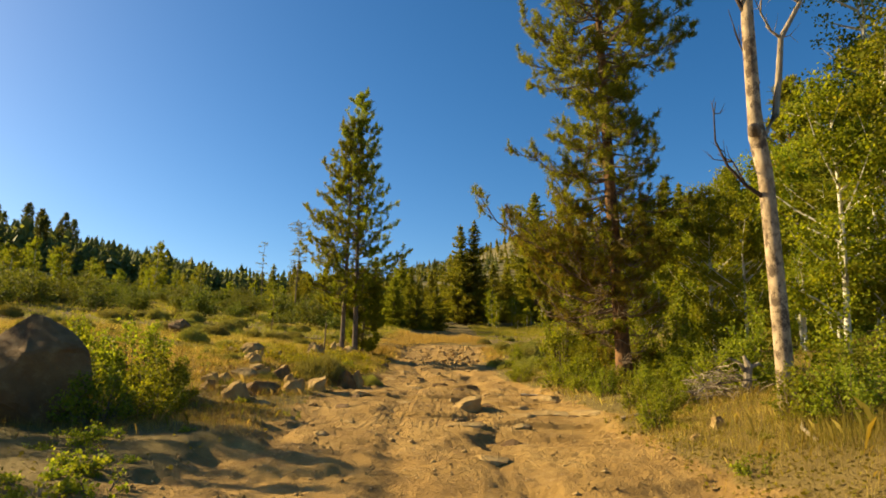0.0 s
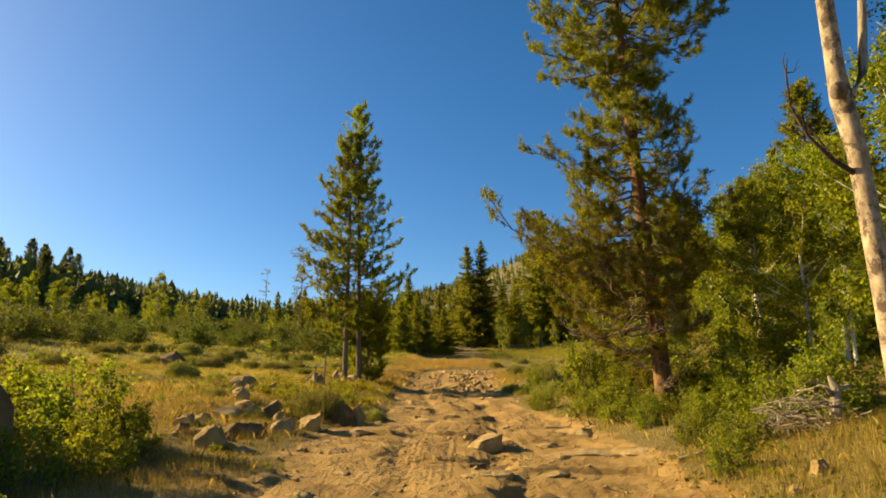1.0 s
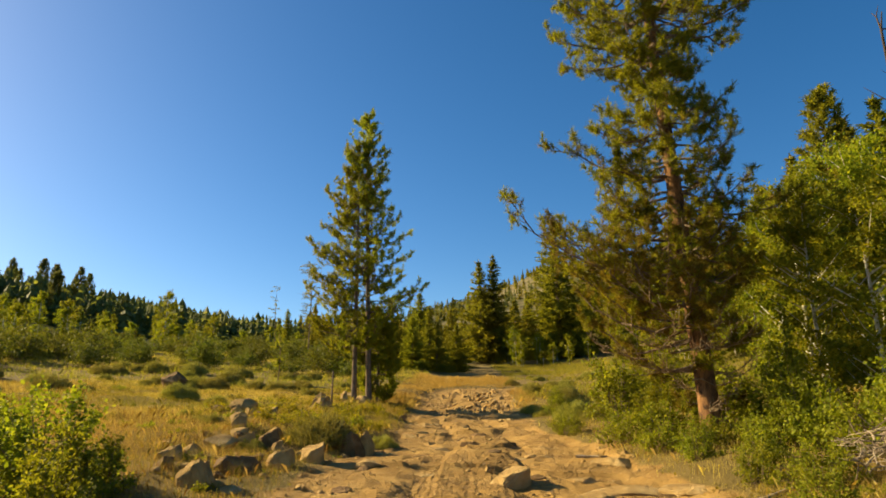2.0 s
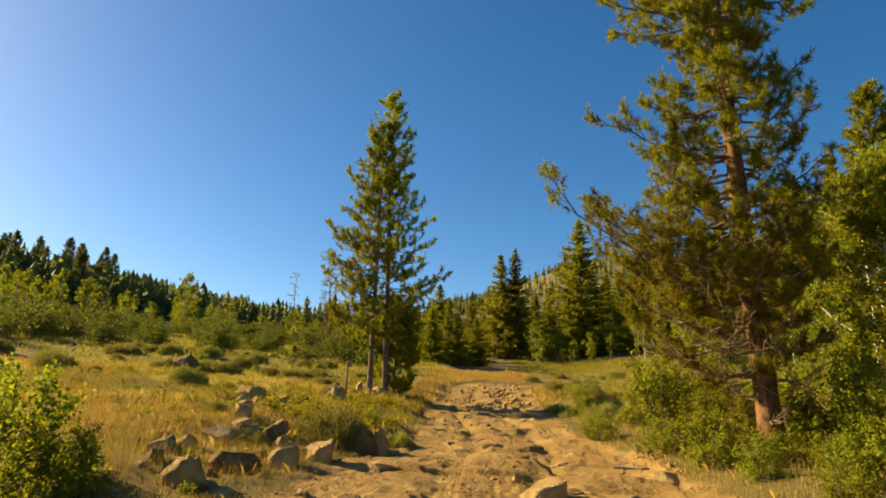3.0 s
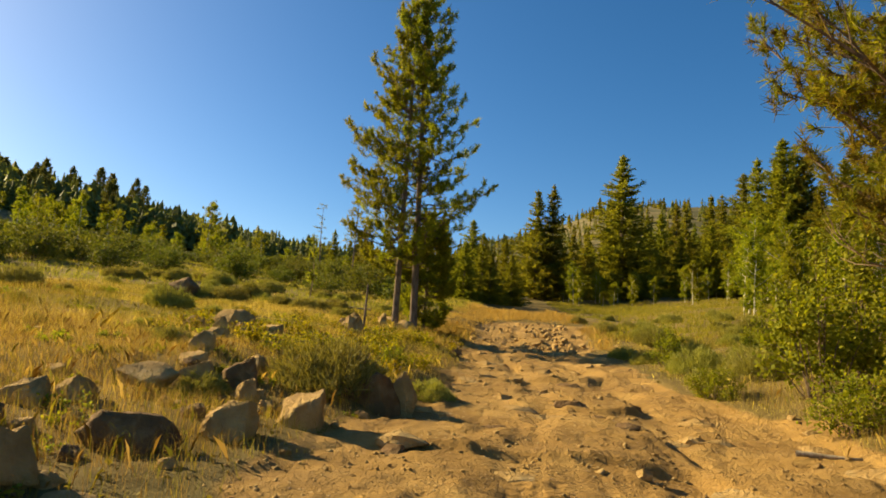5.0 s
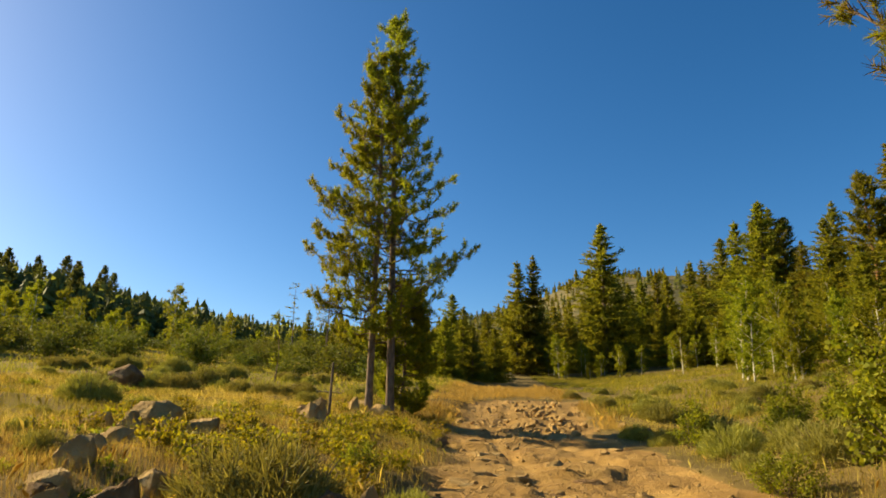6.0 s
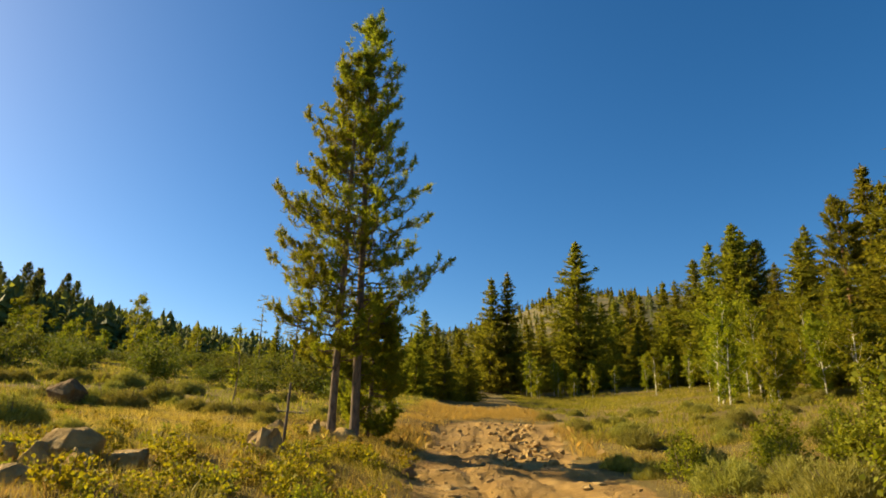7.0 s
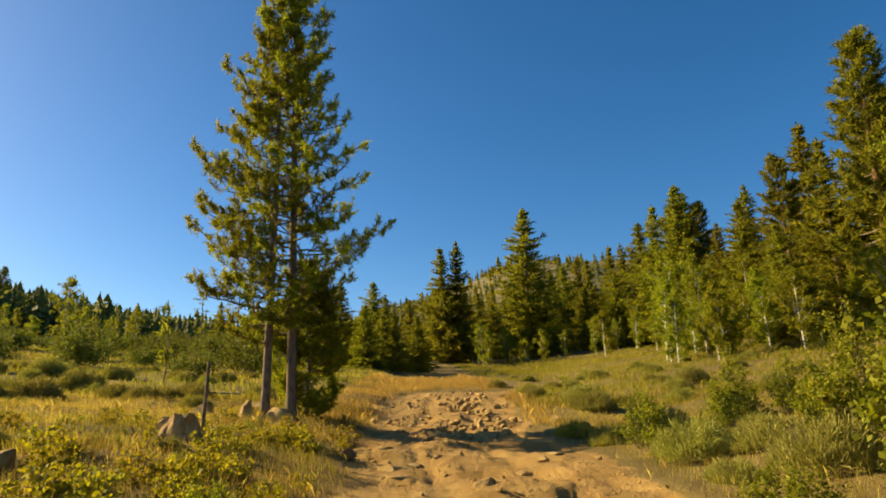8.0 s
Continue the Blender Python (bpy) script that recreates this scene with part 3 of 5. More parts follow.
def rock(name, label, size, seed, material=None, detail=3, cuts=14, category="rock", block=1.0, wedge=False):
    """A broken block: the hull of a few scattered corners, edges worn round, skin roughened. wedge: one flat face slopes up from the side."""
    rng = np.random.default_rng(seed)
    bm = bmesh.new()
    corners = (np.indices((2, 2, 2)).reshape(3, -1).T * 2 - 1) * rng.uniform(0.40, 0.70, (8, 3)) * block * 0.88 @ np.array(Euler(rng.uniform(-0.7, 0.7, 3)).to_matrix())
    knobs = unit(rng.normal(size=(cuts - 2, 3))) * rng.uniform(0.78, 1.02, (cuts - 2, 1))
    if wedge:
        corners = (np.indices((2, 2, 2)).reshape(3, -1).T * 2 - 1) * rng.uniform(0.5, 1.0, (8, 3)) * np.array((1.0, 1.0, 0.95))
        low = (corners[:, 2] > 0) & (corners[:, 0] < 0)
        corners[low, 2] *= rng.uniform(0.0, 0.5, low.sum())
        corners[(corners[:, 2] > 0) & (corners[:, 0] > 0), 0] *= rng.uniform(0.35, 0.85)
        corners = corners @ np.array(Euler(rng.uniform(-0.3, 0.3, 3)).to_matrix())
        knobs = unit(rng.normal(size=(9, 3))) * rng.uniform(0.75, 1.0, (9, 1))
    for c in np.concatenate([corners, knobs]):
        bm.verts.new(c)
    made = bmesh.ops.convex_hull(bm, input=bm.verts)
    bmesh.ops.delete(bm, geom=[g for g in made["geom_interior"] if isinstance(g, bmesh.types.BMVert)], context="VERTS")
    if detail >= 3:
        bmesh.ops.bevel(bm, geom=bm.edges[:], offset=0.05 if wedge else 0.02, segments=1, affect="EDGES", clamp_overlap=True)
        bmesh.ops.triangulate(bm, faces=bm.faces[:])
        bmesh.ops.subdivide_edges(bm, edges=[e for e in bm.edges if e.calc_length() > 0.25], cuts=3 if detail > 3 else 2, use_grid_fill=True)
        bmesh.ops.triangulate(bm, faces=bm.faces[:])
    co = np.array([v.co for v in bm.verts])
    off = rng.random(2) * 50
    bump = (0.46 if wedge else 0.32) * fbm(co[:, 0] * 2 + off[0] + co[:, 2], co[:, 1] * 2 + off[1] - co[:, 2], 1.7, 4)
    co = co * (1 + bump[:, None]) * np.array(size) * 0.56
    for v, p in zip(bm.verts, co):
        v.co = p
    bm.normal_update()
    me = bpy.data.meshes.new(name)
    bm.to_mesh(me)
    bm.free()
    if detail >= 3:
        me.polygons.foreach_set("use_smooth", np.ones(len(me.polygons), bool))
        me.set_sharp_from_angle(angle=radians(24))
    me.materials.append(material or ROCK)
    return tagged(new(name, me), label, category)


def put(ob, x, y, sink=0.0, turn=0.0, scale=1.0, tilt=0.0):
    ob.matrix_basis = pose(x, y, top(x, y) - sink, tilt, 0, turn) @ Matrix.Scale(scale, 4)
    return ob


def grow(first, spots, group):
    """The first thing goes to the first spot, copies of it to the others. A spot is x, y, scale, turn."""
    tagged(first, group=group)
    x, y, s, turn = spots[0]
    put(first, x, y, 0.05, turn)
    first.scale = (s, s, s)
    for x, y, s, turn in spots[1:]:
        c = copy_thing(first, pose(0, 0, 0))
        c.matrix_basis = pose(x, y, top(x, y) - 0.05, 0, 0, turn) @ Matrix.Scale(s, 4)


# ---- the ground ----


def steps(lo, hi, fine, grow_by, limit_lo, limit_hi, ahead=None):
    mid = list(np.arange(lo, hi + fine * 0.5, fine))
    d, p = fine, hi
    while p < limit_hi:
        d *= ahead or grow_by
        p += d
        mid.append(p)
    d, p = fine, lo
    while p > limit_lo:
        d *= grow_by
        p -= d
        mid.insert(0, p)
    return np.array(mid)


def build_ground():
    xs, ys = steps(-3.6, 3.8, 0.048, 1.07, -1500, 1500), steps(5.5, 17.0, 0.05, 1.07, -400, 2600, 1.016)
    gx, gy = np.meshgrid(xs, ys)
    gz = surface(gx, gy)
    wear = road_wear(gx, gy)
    duff = np.maximum(sm(85, 120, np.hypot(gx, gy)), sm(20, 45, -gx - 0.12 * gy))
    nx, ny = len(xs), len(ys)
    co = np.stack([gx, gy, gz], -1).reshape(-1, 3)
    i = (np.arange(ny - 1)[:, None] * nx + np.arange(nx - 1)[None, :]).ravel()
    quads = np.stack([i, i + 1, i + nx + 1, i + nx], 1)
    on_road = wear.ravel()[quads].mean(1) > 0.5
    for name, label, sel in (("ground", "dry meadow soil with dead grass litter", ~on_road), ("road", "rough tan dirt track with ruts and ledges", on_road)):
        q = quads[sel]
        used, inv = np.unique(q, return_inverse=True)
        ob = mesh_part(name, co[used], inv.reshape(-1, 4), GROUND, smooth=True)
        at = ob.data.attributes.new("wear", "FLOAT", "POINT")
        at.data.foreach_set("value", wear.ravel()[used].astype(np.float32))
        at = ob.data.attributes.new("tread", "FLOAT", "POINT")
        at.data.foreach_set("value", tread_mark(gx, gy).ravel()[used].astype(np.float32))
        at = ob.data.attributes.new("duff", "FLOAT", "POINT")
        at.data.foreach_set("value", duff.ravel()[used].astype(np.float32))
        tagged(ob, label, name, kind="structure")


build_ground()

# ---- the pair of pines beside the track ----
tall_reach = lambda h, a: np.interp(h, (1.6, 3.2, 4.6, 7, 10, 12.4, 13.9), (1.3, 2.2, 2.5, 2.1, 1.4, 0.8, 0.2))
slim_reach = lambda h, a: np.interp(h, (1.8, 3.2, 4.6, 7, 9.5, 11.3, 12.2), (1.2, 1.9, 2.1, 1.8, 1.25, 0.7, 0.2)) * (1 - 0.25 * math.cos(a))
put(old_pine("lodgepole_pine", "tall lodgepole pine with olive needles beside the track", 13.9, 0.125, 1.9, 3, tall_reach, (-0.25, 0), 0.5, 4, 0.30, 22, 0.018,
             rise=0.22, droop=0.08, bushy=0.72, bark=BARK_GREY, sides=9, extra=((4.1, 0.1, 2.9), (4.5, 0.35, 2.6), (6.3, 0.2, 2.2))), -4.62, 32.2)
put(old_pine("lodgepole_pine", "slimmer lodgepole pine leaning against its taller neighbour", 12.2, 0.11, 2.0, 8, slim_reach, (0.1, 0), 0.54, 4, 0.30, 26, 0.018,
             rise=0.22, droop=0.08, bushy=0.72, bark=BARK_GREY, sides=9, extra=((4.2, 3.0, 2.7), (4.5, 3.3, 2.3), (5.9, 2.9, 2.2), (7.6, 3.2, 1.8))), -5.25, 32.0)
put(old_pine("young_pine", "dense olive young pine at the foot of the tall pair", 4.2, 0.06, 0.2, 5, lambda h, a: np.interp(h, (0, 1, 3.0, 4.2), (0.9, 1.2, 0.8, 0.2)), (0.1, 0), 0.3, 6, 0.26, 26, 0.018,
             rise=0.0, droop=0.10, bark=BARK_GREY, sides=7, bushy=0.95), -4.4, 33.3)

# ---- the big pine on the bank ----


def big_reach(h, a):
    """Limb length by height and side: full crown top, a thin waist, broad low skirts over the track."""
    west = np.interp(h, (0, 1.6, 3, 5, 6.5, 7.6, 8.3, 9.6, 12, 14.2), (1.0, 2.0, 2.4, 2.2, 2.0, 1.5, 2.3, 2.4, 1.7, 0.3))
    east = np.interp(h, (0, 1.6, 3, 5, 6.2, 7, 8.2, 9.2, 10.5, 12.5, 14.2), (0.9, 1.2, 1.4, 1.7, 1.3, 0.9, 0.9, 2.5, 2.7, 1.7, 0.3))
    return west + (east - west) * (0.5 + 0.5 * math.cos(a))


put(old_pine("large_pine", "large old pine with orange bark and drooping lower limbs", 14.2, 0.20, 0.9, 12, big_reach, (-0.78, 0), 0.44, 6, 0.24, 44, 0.009,
             rise=0.03, droop=0.14, dead_below=2.5, dry_below=5.0, bushy=1.12,
             extra=((3.5, 3.46, 4.2), (4.95, 0.1, 2.6), (4.3, 2.7, 2.9), (3.7, 3.4, 3.0), (3.2, 3.0, 2.8), (2.7, 3.3, 2.6), (2.3, 2.8, 2.5), (3.0, 3.7, 2.6), (5.6, 3.1, 2.7),
                    (2.0, 3.5, 2.2), (1.9, 4.2, 2.0), (2.4, 4.7, 2.0), (2.9, 4.3, 2.3), (1.6, 3.0, 2.2), (2.2, 4.0, 2.3), (3.4, 4.8, 2.0), (9.2, 0.3, 2.8), (9.0, 6.0, 2.6), (9.6, 0.0, 2.9), (9.9, 0.6, 2.6), (8.8, 3.0, 2.4), (9.4, 3.4, 2.5))), 4.68, 16.45)

# ---- the dead aspen ----


def dead_aspen():
    tree = empty("dead_aspen", 0, 0, 0)
    trunk = [((0, 0, -0.3), 0.23), ((-0.02, 0, 0.4), 0.20), ((-0.05, 0.02, 2.0), 0.185), ((-0.12, 0.0, 3.6), 0.178), ((-0.2, 0.03, 4.3), 0.20), ((-0.22, 0.03, 4.7), 0.165),
             ((-0.25, 0.0, 6.2), 0.15), ((-0.2, 0.05, 7.6), 0.12), ((-0.28, 0.1, 9.0), 0.07), ((-0.2, 0.1, 10.2), 0.02)]
    trunk = [(p, 0.66 * r) for p, r in trunk]
    mesh_part("trunk", *tubes([trunk], 14), BARK_DEAD, tree, "tan bark scarred with dark knots", True)
    mesh_part("knot", *tubes([[((-0.3, -0.10, 4.30), 0.10), ((-0.36, -0.2, 4.36), 0.085), ((-0.38, -0.25, 4.38), 0.03)]], 10), BARK_GREY, tree, "dark broken limb stub", True)
    limbs = [
        [((-0.1, 0, 4.3), 0.06), ((0.10, 0, 4.65), 0.055), ((0.22, 0.05, 5.3), 0.055), ((0.30, 0.05, 6.0), 0.045), ((0.62, 0.0, 6.6), 0.035), ((0.75, 0.0, 7.4), 0.02), ((0.8, 0, 8.2), 0.008)],
        [((0.30, 0.05, 6.0), 0.025), ((0.12, 0, 6.1), 0.02), ((0.0, 0.05, 6.45), 0.015), ((0.05, 0.05, 6.9), 0.006)],
        [((0.62, 0.0, 6.6), 0.02), ((0.45, 0.0, 6.75), 0.016), ((0.1, 0.05, 6.85), 0.012), ((-0.15, 0, 6.8), 0.01)],
        [((-0.12, 0, 3.25), 0.04), ((-0.45, -0.05, 3.45), 0.03), ((-0.75, -0.1, 3.75), 0.022), ((-0.92, -0.1, 4.15), 0.015), ((-0.92, -0.1, 4.6), 0.012), ((-0.88, -0.1, 4.8), 0.005)],
        [((-0.45, -0.05, 3.45), 0.018), ((-0.62, 0.0, 3.85), 0.012), ((-0.8, 0.1, 4.0), 0.005)],
        [((-0.25, 0, 6.3), 0.04), ((-0.42, 0, 6.7), 0.03), ((-0.5, 0, 7.2), 0.02), ((-0.66, 0, 7.7), 0.008)],
        [((-0.23, 0, 7.3), 0.035), ((0.05, 0, 7.5), 0.02), ((0.25, 0.05, 7.9), 0.012), ((0.3, 0, 8.4), 0.005)],
        [((-0.1, 0.05, 5.2), 0.02), ((-0.35, 0.1, 5.9), 0.012), ((-0.5, 0.1, 6.5), 0.005)],
    ]
    rng = np.random.default_rng(17)
    for i, line in enumerate(limbs):
        wood = []
        for k in range(4 if i in (0, 3) else 3):
            j = int(rng.integers(1, len(line) - 1))
            p, d = np.array(line[j][0]), unit(np.array(line[j + 1][0]) - np.array(line[j][0]))
            side = unit(d + rng.normal(size=3) * (0.8, 0.5, 0.5) + (0, 0, 0.3))
            ln = rng.uniform(0.2, 0.5)
            q = p + side * ln * 0.5 + rng.normal(size=3) * 0.03
            wood += [[(p, 0.010), (q, 0.007), (p + side * ln + (0, 0, 0.08), 0.002)], [(q, 0.006), (q + unit(side + rng.normal(size=3) * 0.6) * ln * 0.5, 0.002)]]
        wood_kind = DARKWOOD if i in (3, 4, 5, 7) else DEADWOOD
        limb = mesh_part("limb", *tubes([line], 8), DARKWOOD if i in (3, 4, 5, 7) else DEADWOOD, tree, "dark bare limb" if i in (3, 4, 5, 7) else "bare grey limb", True)
        for k in range(0, len(wood), 2):
            mesh_part("twig", *tubes(wood[k:k + 2], 5), wood_kind, limb)
    return tagged(tree, "bare dead aspen trunk with peeling tan bark", "tree")


put(dead_aspen(), 5.12, 9.2, 0.1)

# ---- rocks by the track ----
ROCKS = [
    # x, y, width, depth, height, turn, dark
    (-6.95, 22.7, 0.6, 0.45, 0.5, 12, 0), (-6.45, 22, 0.42, 0.36, 0.36, 48, 0), (-5.95, 21.2, 0.36, 0.3, 0.3, 5, 1), (-6.8, 22.3, 0.8, 0.6, 0.62, 25, 0), (-6.05, 22.5, 0.72, 0.5, 0.45, -15, 0),
    (-6.6, 21.3, 0.5, 0.4, 0.42, 5, 0), (-5.55, 31.3, 0.45, 0.4, 0.55, 30, 0), (-4.75, 31.3, 1.05, 0.6, 0.45, 5, 0), (-6.5, 31, 0.7, 0.5, 0.4, -10, 0), (-6.1, 34.5, 0.9, 0.6, 0.5, 15, 0),
    (0.5, 11, 1.05, 0.5, 0.19, 4, 0), (1.75, 14.35, 0.62, 0.4, 0.2, -10, 0), (-0.95, 15.5, 0.9, 0.4, 0.12, 8, 0), (1.2, 17.95, 0.45, 0.3, 0.17, -20, 0), (0.8, 22.4, 0.27, 0.25, 0.2, 10, 0),
    (0.75, 20.6, 0.32, 0.28, 0.2, 45, 0), (0.16, 18.9, 0.27, 0.22, 0.14, 0, 1), (-0.35, 18.5, 0.45, 0.35, 0.14, 12, 0), (3, 16.8, 0.24, 0.2, 0.2, 30, 0), (-0.9, 28.1, 0.24, 0.2, 0.18, 0, 0),
    (1.6, 39.5, 0.45, 0.3, 0.32, 10, 0), (0.62, 25.2, 0.24, 0.2, 0.14, 60, 0), (4.05, 9.15, 0.26, 0.22, 0.24, 15, 0), (3.62, 8.85, 0.34, 0.22, 0.14, 50, 0), (0.7, 8.4, 0.55, 0.4, 0.18, 5, 0),
    (1.05, 14.7, 0.5, 0.3, 0.16, -5, 1), (2.6, 16.3, 0.3, 0.22, 0.12, 10, 0), (-7.3, 21.6, 0.5, 0.35, 0.35, 12, 0), (2.9, 31.5, 0.4, 0.3, 0.34, 0, 0), (2.75, 34.5, 0.32, 0.3, 0.32, 20, 0),
    (-2.6, 27.5, 0.45, 0.35, 0.3, 0, 1), (-8.6, 19, 0.45, 0.3, 0.2, 0, 0), (-9.5, 21.5, 0.4, 0.3, 0.2, 0, 0), (-6.2, 20.3, 0.5, 0.4, 0.32, 60, 0), (-4.41, 13.45, 0.66, 0.5, 0.5, 10, 0),
    (-4.16, 14.6, 0.98, 0.55, 0.44, -8, 1), (-3.6, 15.3, 0.66, 0.5, 0.54, 20, 0), (-3.2, 16.3, 0.8, 0.6, 0.6, 5, 0), (-2.85, 18, 0.9, 0.6, 0.62, -12, 1), (-2.52, 18.2, 0.52, 0.42, 0.7, 15, 0),
    (-5.43, 15.7, 0.52, 0.4, 0.34, 0, 0), (-5.62, 15.25, 0.55, 0.4, 0.34, 12, 0), (-5.38, 14.5, 0.42, 0.34, 0.28, 40, 1), (-5.31, 16.75, 0.74, 0.5, 0.34, 8, 0), (-4.84, 17.15, 0.6, 0.45, 0.47, -10, 0),
    (-4.48, 17.55, 0.64, 0.45, 0.48, 6, 1), (-4.13, 16.9, 0.38, 0.32, 0.36, 50, 0), (-6.48, 16.7, 0.52, 0.4, 0.26, 0, 0), (-5.26, 17.75, 0.52, 0.4, 0.32, 20, 0), (-2.04, 13.35, 0.6, 0.42, 0.19, 10, 1),
    (-3.77, 13.4, 0.5, 0.36, 0.16, -10, 0), (-3.6, 10.8, 0.3, 0.25, 0.18, 0, 0), (-2.25, 18.65, 0.42, 0.3, 0.16, 12, 0), (-4.75, 13.95, 0.3, 0.26, 0.2, 30, 1), (-3.85, 15.9, 0.34, 0.28, 0.24, 70, 0),
    (-5, 16.2, 0.36, 0.3, 0.24, 15, 1), (-4.6, 18.3, 0.42, 0.36, 0.34, -20, 0), (-5.55, 18.5, 0.5, 0.4, 0.4, 25, 0), (-5.9, 19.4, 0.45, 0.35, 0.3, 10, 0), (-6, 17.6, 0.4, 0.32, 0.24, 60, 0),
    (-2.1, 16.1, 0.65, 0.5, 0.2, -15, 0), (-6.1, 14.2, 0.34, 0.28, 0.2, 0, 0), (0.55, 14.3, 0.86, 0.7, 0.52, 5, 0), (2.3, 13.4, 2, 1.05, 0.26, 6, 0), (3.05, 12.95, 1.15, 0.85, 0.19, -14, 0),
    (1.75, 12.75, 0.8, 0.5, 0.16, 20, 0),
]
for i, (x, y, w, d, h, turn, dark) in enumerate(ROCKS):
    big_one = h > 0.4
    sloped = h > 0.2 and i % 4 < 3
    size_by = 0.76 if sloped else 1.0
    ob = rock("boulder" if big_one else "rock", ("shade-dark brown" if dark else "sunlit tan") + (" granite boulder in the dry grass" if x < -2.6 else " rock half sunk in the dirt track"),
              (w * size_by, d * size_by, h * 1.25 * size_by), 100 + i, ROCK_DARK if dark else ROCK, 4 if big_one else 3, wedge=sloped)
    put(ob, x, y, -h * 0.22 if sloped else -h * 0.2 if h > 0.3 else h * 0.2, turn)
# Both take the dark granite: their shaded faces are put into the colour.
put(rock("boulder", "large dark brown boulder among the bushes", (2.0, 1.6, 1.95), 311, ROCK_DARK, 4, 40, "rock", 0.95), -6.6, 9.9, -0.50)
put(rock("boulder", "blocky boulder standing alone in the meadow", (1.35, 1.0, 1.15), 305, ROCK_DARK, 4), -14.3, 34.0, -0.32, 15)

slab_rng = np.random.default_rng(52)
for i in range(46):
    y = slab_rng.uniform(9.0, 32.0)
    x = slab_rng.uniform(-2.6, 2.9) if y < 20 else slab_rng.uniform(-2.0, 1.7)
    w = slab_rng.uniform(0.2, 0.4) + slab_rng.gamma(1.2, 0.13)
    h = w * slab_rng.uniform(0.22, 0.45)
    ob = rock("rock", "flat tan rock sunk in the worn dirt", (w, w * slab_rng.uniform(0.5, 0.85), h * 1.3), 600 + i, ROCK_DARK if i % 4 == 0 else ROCK, 3)
    put(ob, x, y, h * 0.22, slab_rng.uniform(-25, 25), 1.0, slab_rng.uniform(-8, 8))

heap_rng = np.random.default_rng(88)
for i in range(26):
    x, y = heap_rng.normal(-4.4, 1.1), heap_rng.uniform(13.2, 19.5)
    if x > -2.6:
        continue
    w = heap_rng.uniform(0.14, 0.3)
    put(rock("rock", "small tan rock in the dry grass", (w, w * 0.8, w * 0.8), 700 + i, ROCK_DARK if i % 5 == 0 else ROCK, 3, wedge=i % 2 == 0), x, y, -0.1 * w, heap_rng.uniform(0, 360))

# ---- loose stones on the track ----
stone_rng = np.random.default_rng(21)
kinds = [rock("stone", "small tan stone lying loose on the dirt track", (0.2, 0.16, 0.13), 400 + i, ROCK, 2, 7, "stone") for i in range(5)]
spots = []
while len(spots) < 235:
    if len(spots) < 190:
        x, y, s = stone_rng.normal(0.0, 1.4), stone_rng.uniform(31, 46), stone_rng.uniform(0.5, 1.0) + stone_rng.gamma(1.2, 0.3)
    else:
        x, y, s = stone_rng.uniform(-3.4, 3.8), stone_rng.uniform(6, 33), stone_rng.gamma(1.6, 0.26) + 0.2
    if road_wear(x, y) > 0.4:
        spots.append((x, y, s))
for i, (x, y, s) in enumerate(spots):
    ob = kinds[i] if i < 5 else copy_thing(kinds[i % 5], pose(0, 0, 0))
    ob.matrix_basis = pose(x, y, top(x, y) + 0.03 * s, stone_rng.uniform(-15, 15), 0, stone_rng.uniform(0, 360)) @ Matrix.Scale(s, 4)
    tagged(ob, group="loose stones on the track")


def gravel():
    """Crumbs and pebbles too many to count."""
    rng = np.random.default_rng(5)
    n = 14000
    x, y = rng.uniform(-3.8, 4.2, n), rng.uniform(4, 40, n)
    keep = (road_wear(x, y) > 0.3) & (vnoise(x * 0.9, y * 0.9) > rng.random(n) * 0.9)
    x, y = x[keep], y[keep]
    n = len(x)
    s = rng.gamma(1.6, 0.007, n) + 0.005
    octa = np.array([(1, 0, 0), (0, 1, 0), (-1, 0, 0), (0, -1, 0), (0.2, 0.1, 0.7), (0, 0, -0.6)])
    v = octa[None] * (1 + 0.35 * rng.normal(size=(n, 6, 3))) * s[:, None, None]
    v = v + np.stack([x, y, surface(x, y) + s * 0.2], 1)[:, None]
    f = np.array([(0, 1, 4), (1, 2, 4), (2, 3, 4), (3, 0, 4), (1, 0, 5), (2, 1, 5), (3, 2, 5), (0, 3, 5)])
    faces = (f[None] + 6 * np.arange(n)[:, None, None]).reshape(-1, 3)
    tagged(mesh_part("gravel", v.reshape(-1, 3), faces, ROCK), "tan gravel and clods scattered over the track", "gravel", kind="stuff")


gravel()

# ---- sticks, stump, post, brush pile ----


def stick_line(rng, length, radius, bend=0.12):
    a = rng.random() * 2 * math.pi
    d = np.array([math.cos(a), math.sin(a), 0.25 * rng.normal()])
    pts = [d * length * (s - 0.5) + rng.normal(size=3) * bend * length * 0.3 for s in np.linspace(0, 1, 5)]
    return [(p, radius * (1 - 0.16 * i)) for i, p in enumerate(pts)]


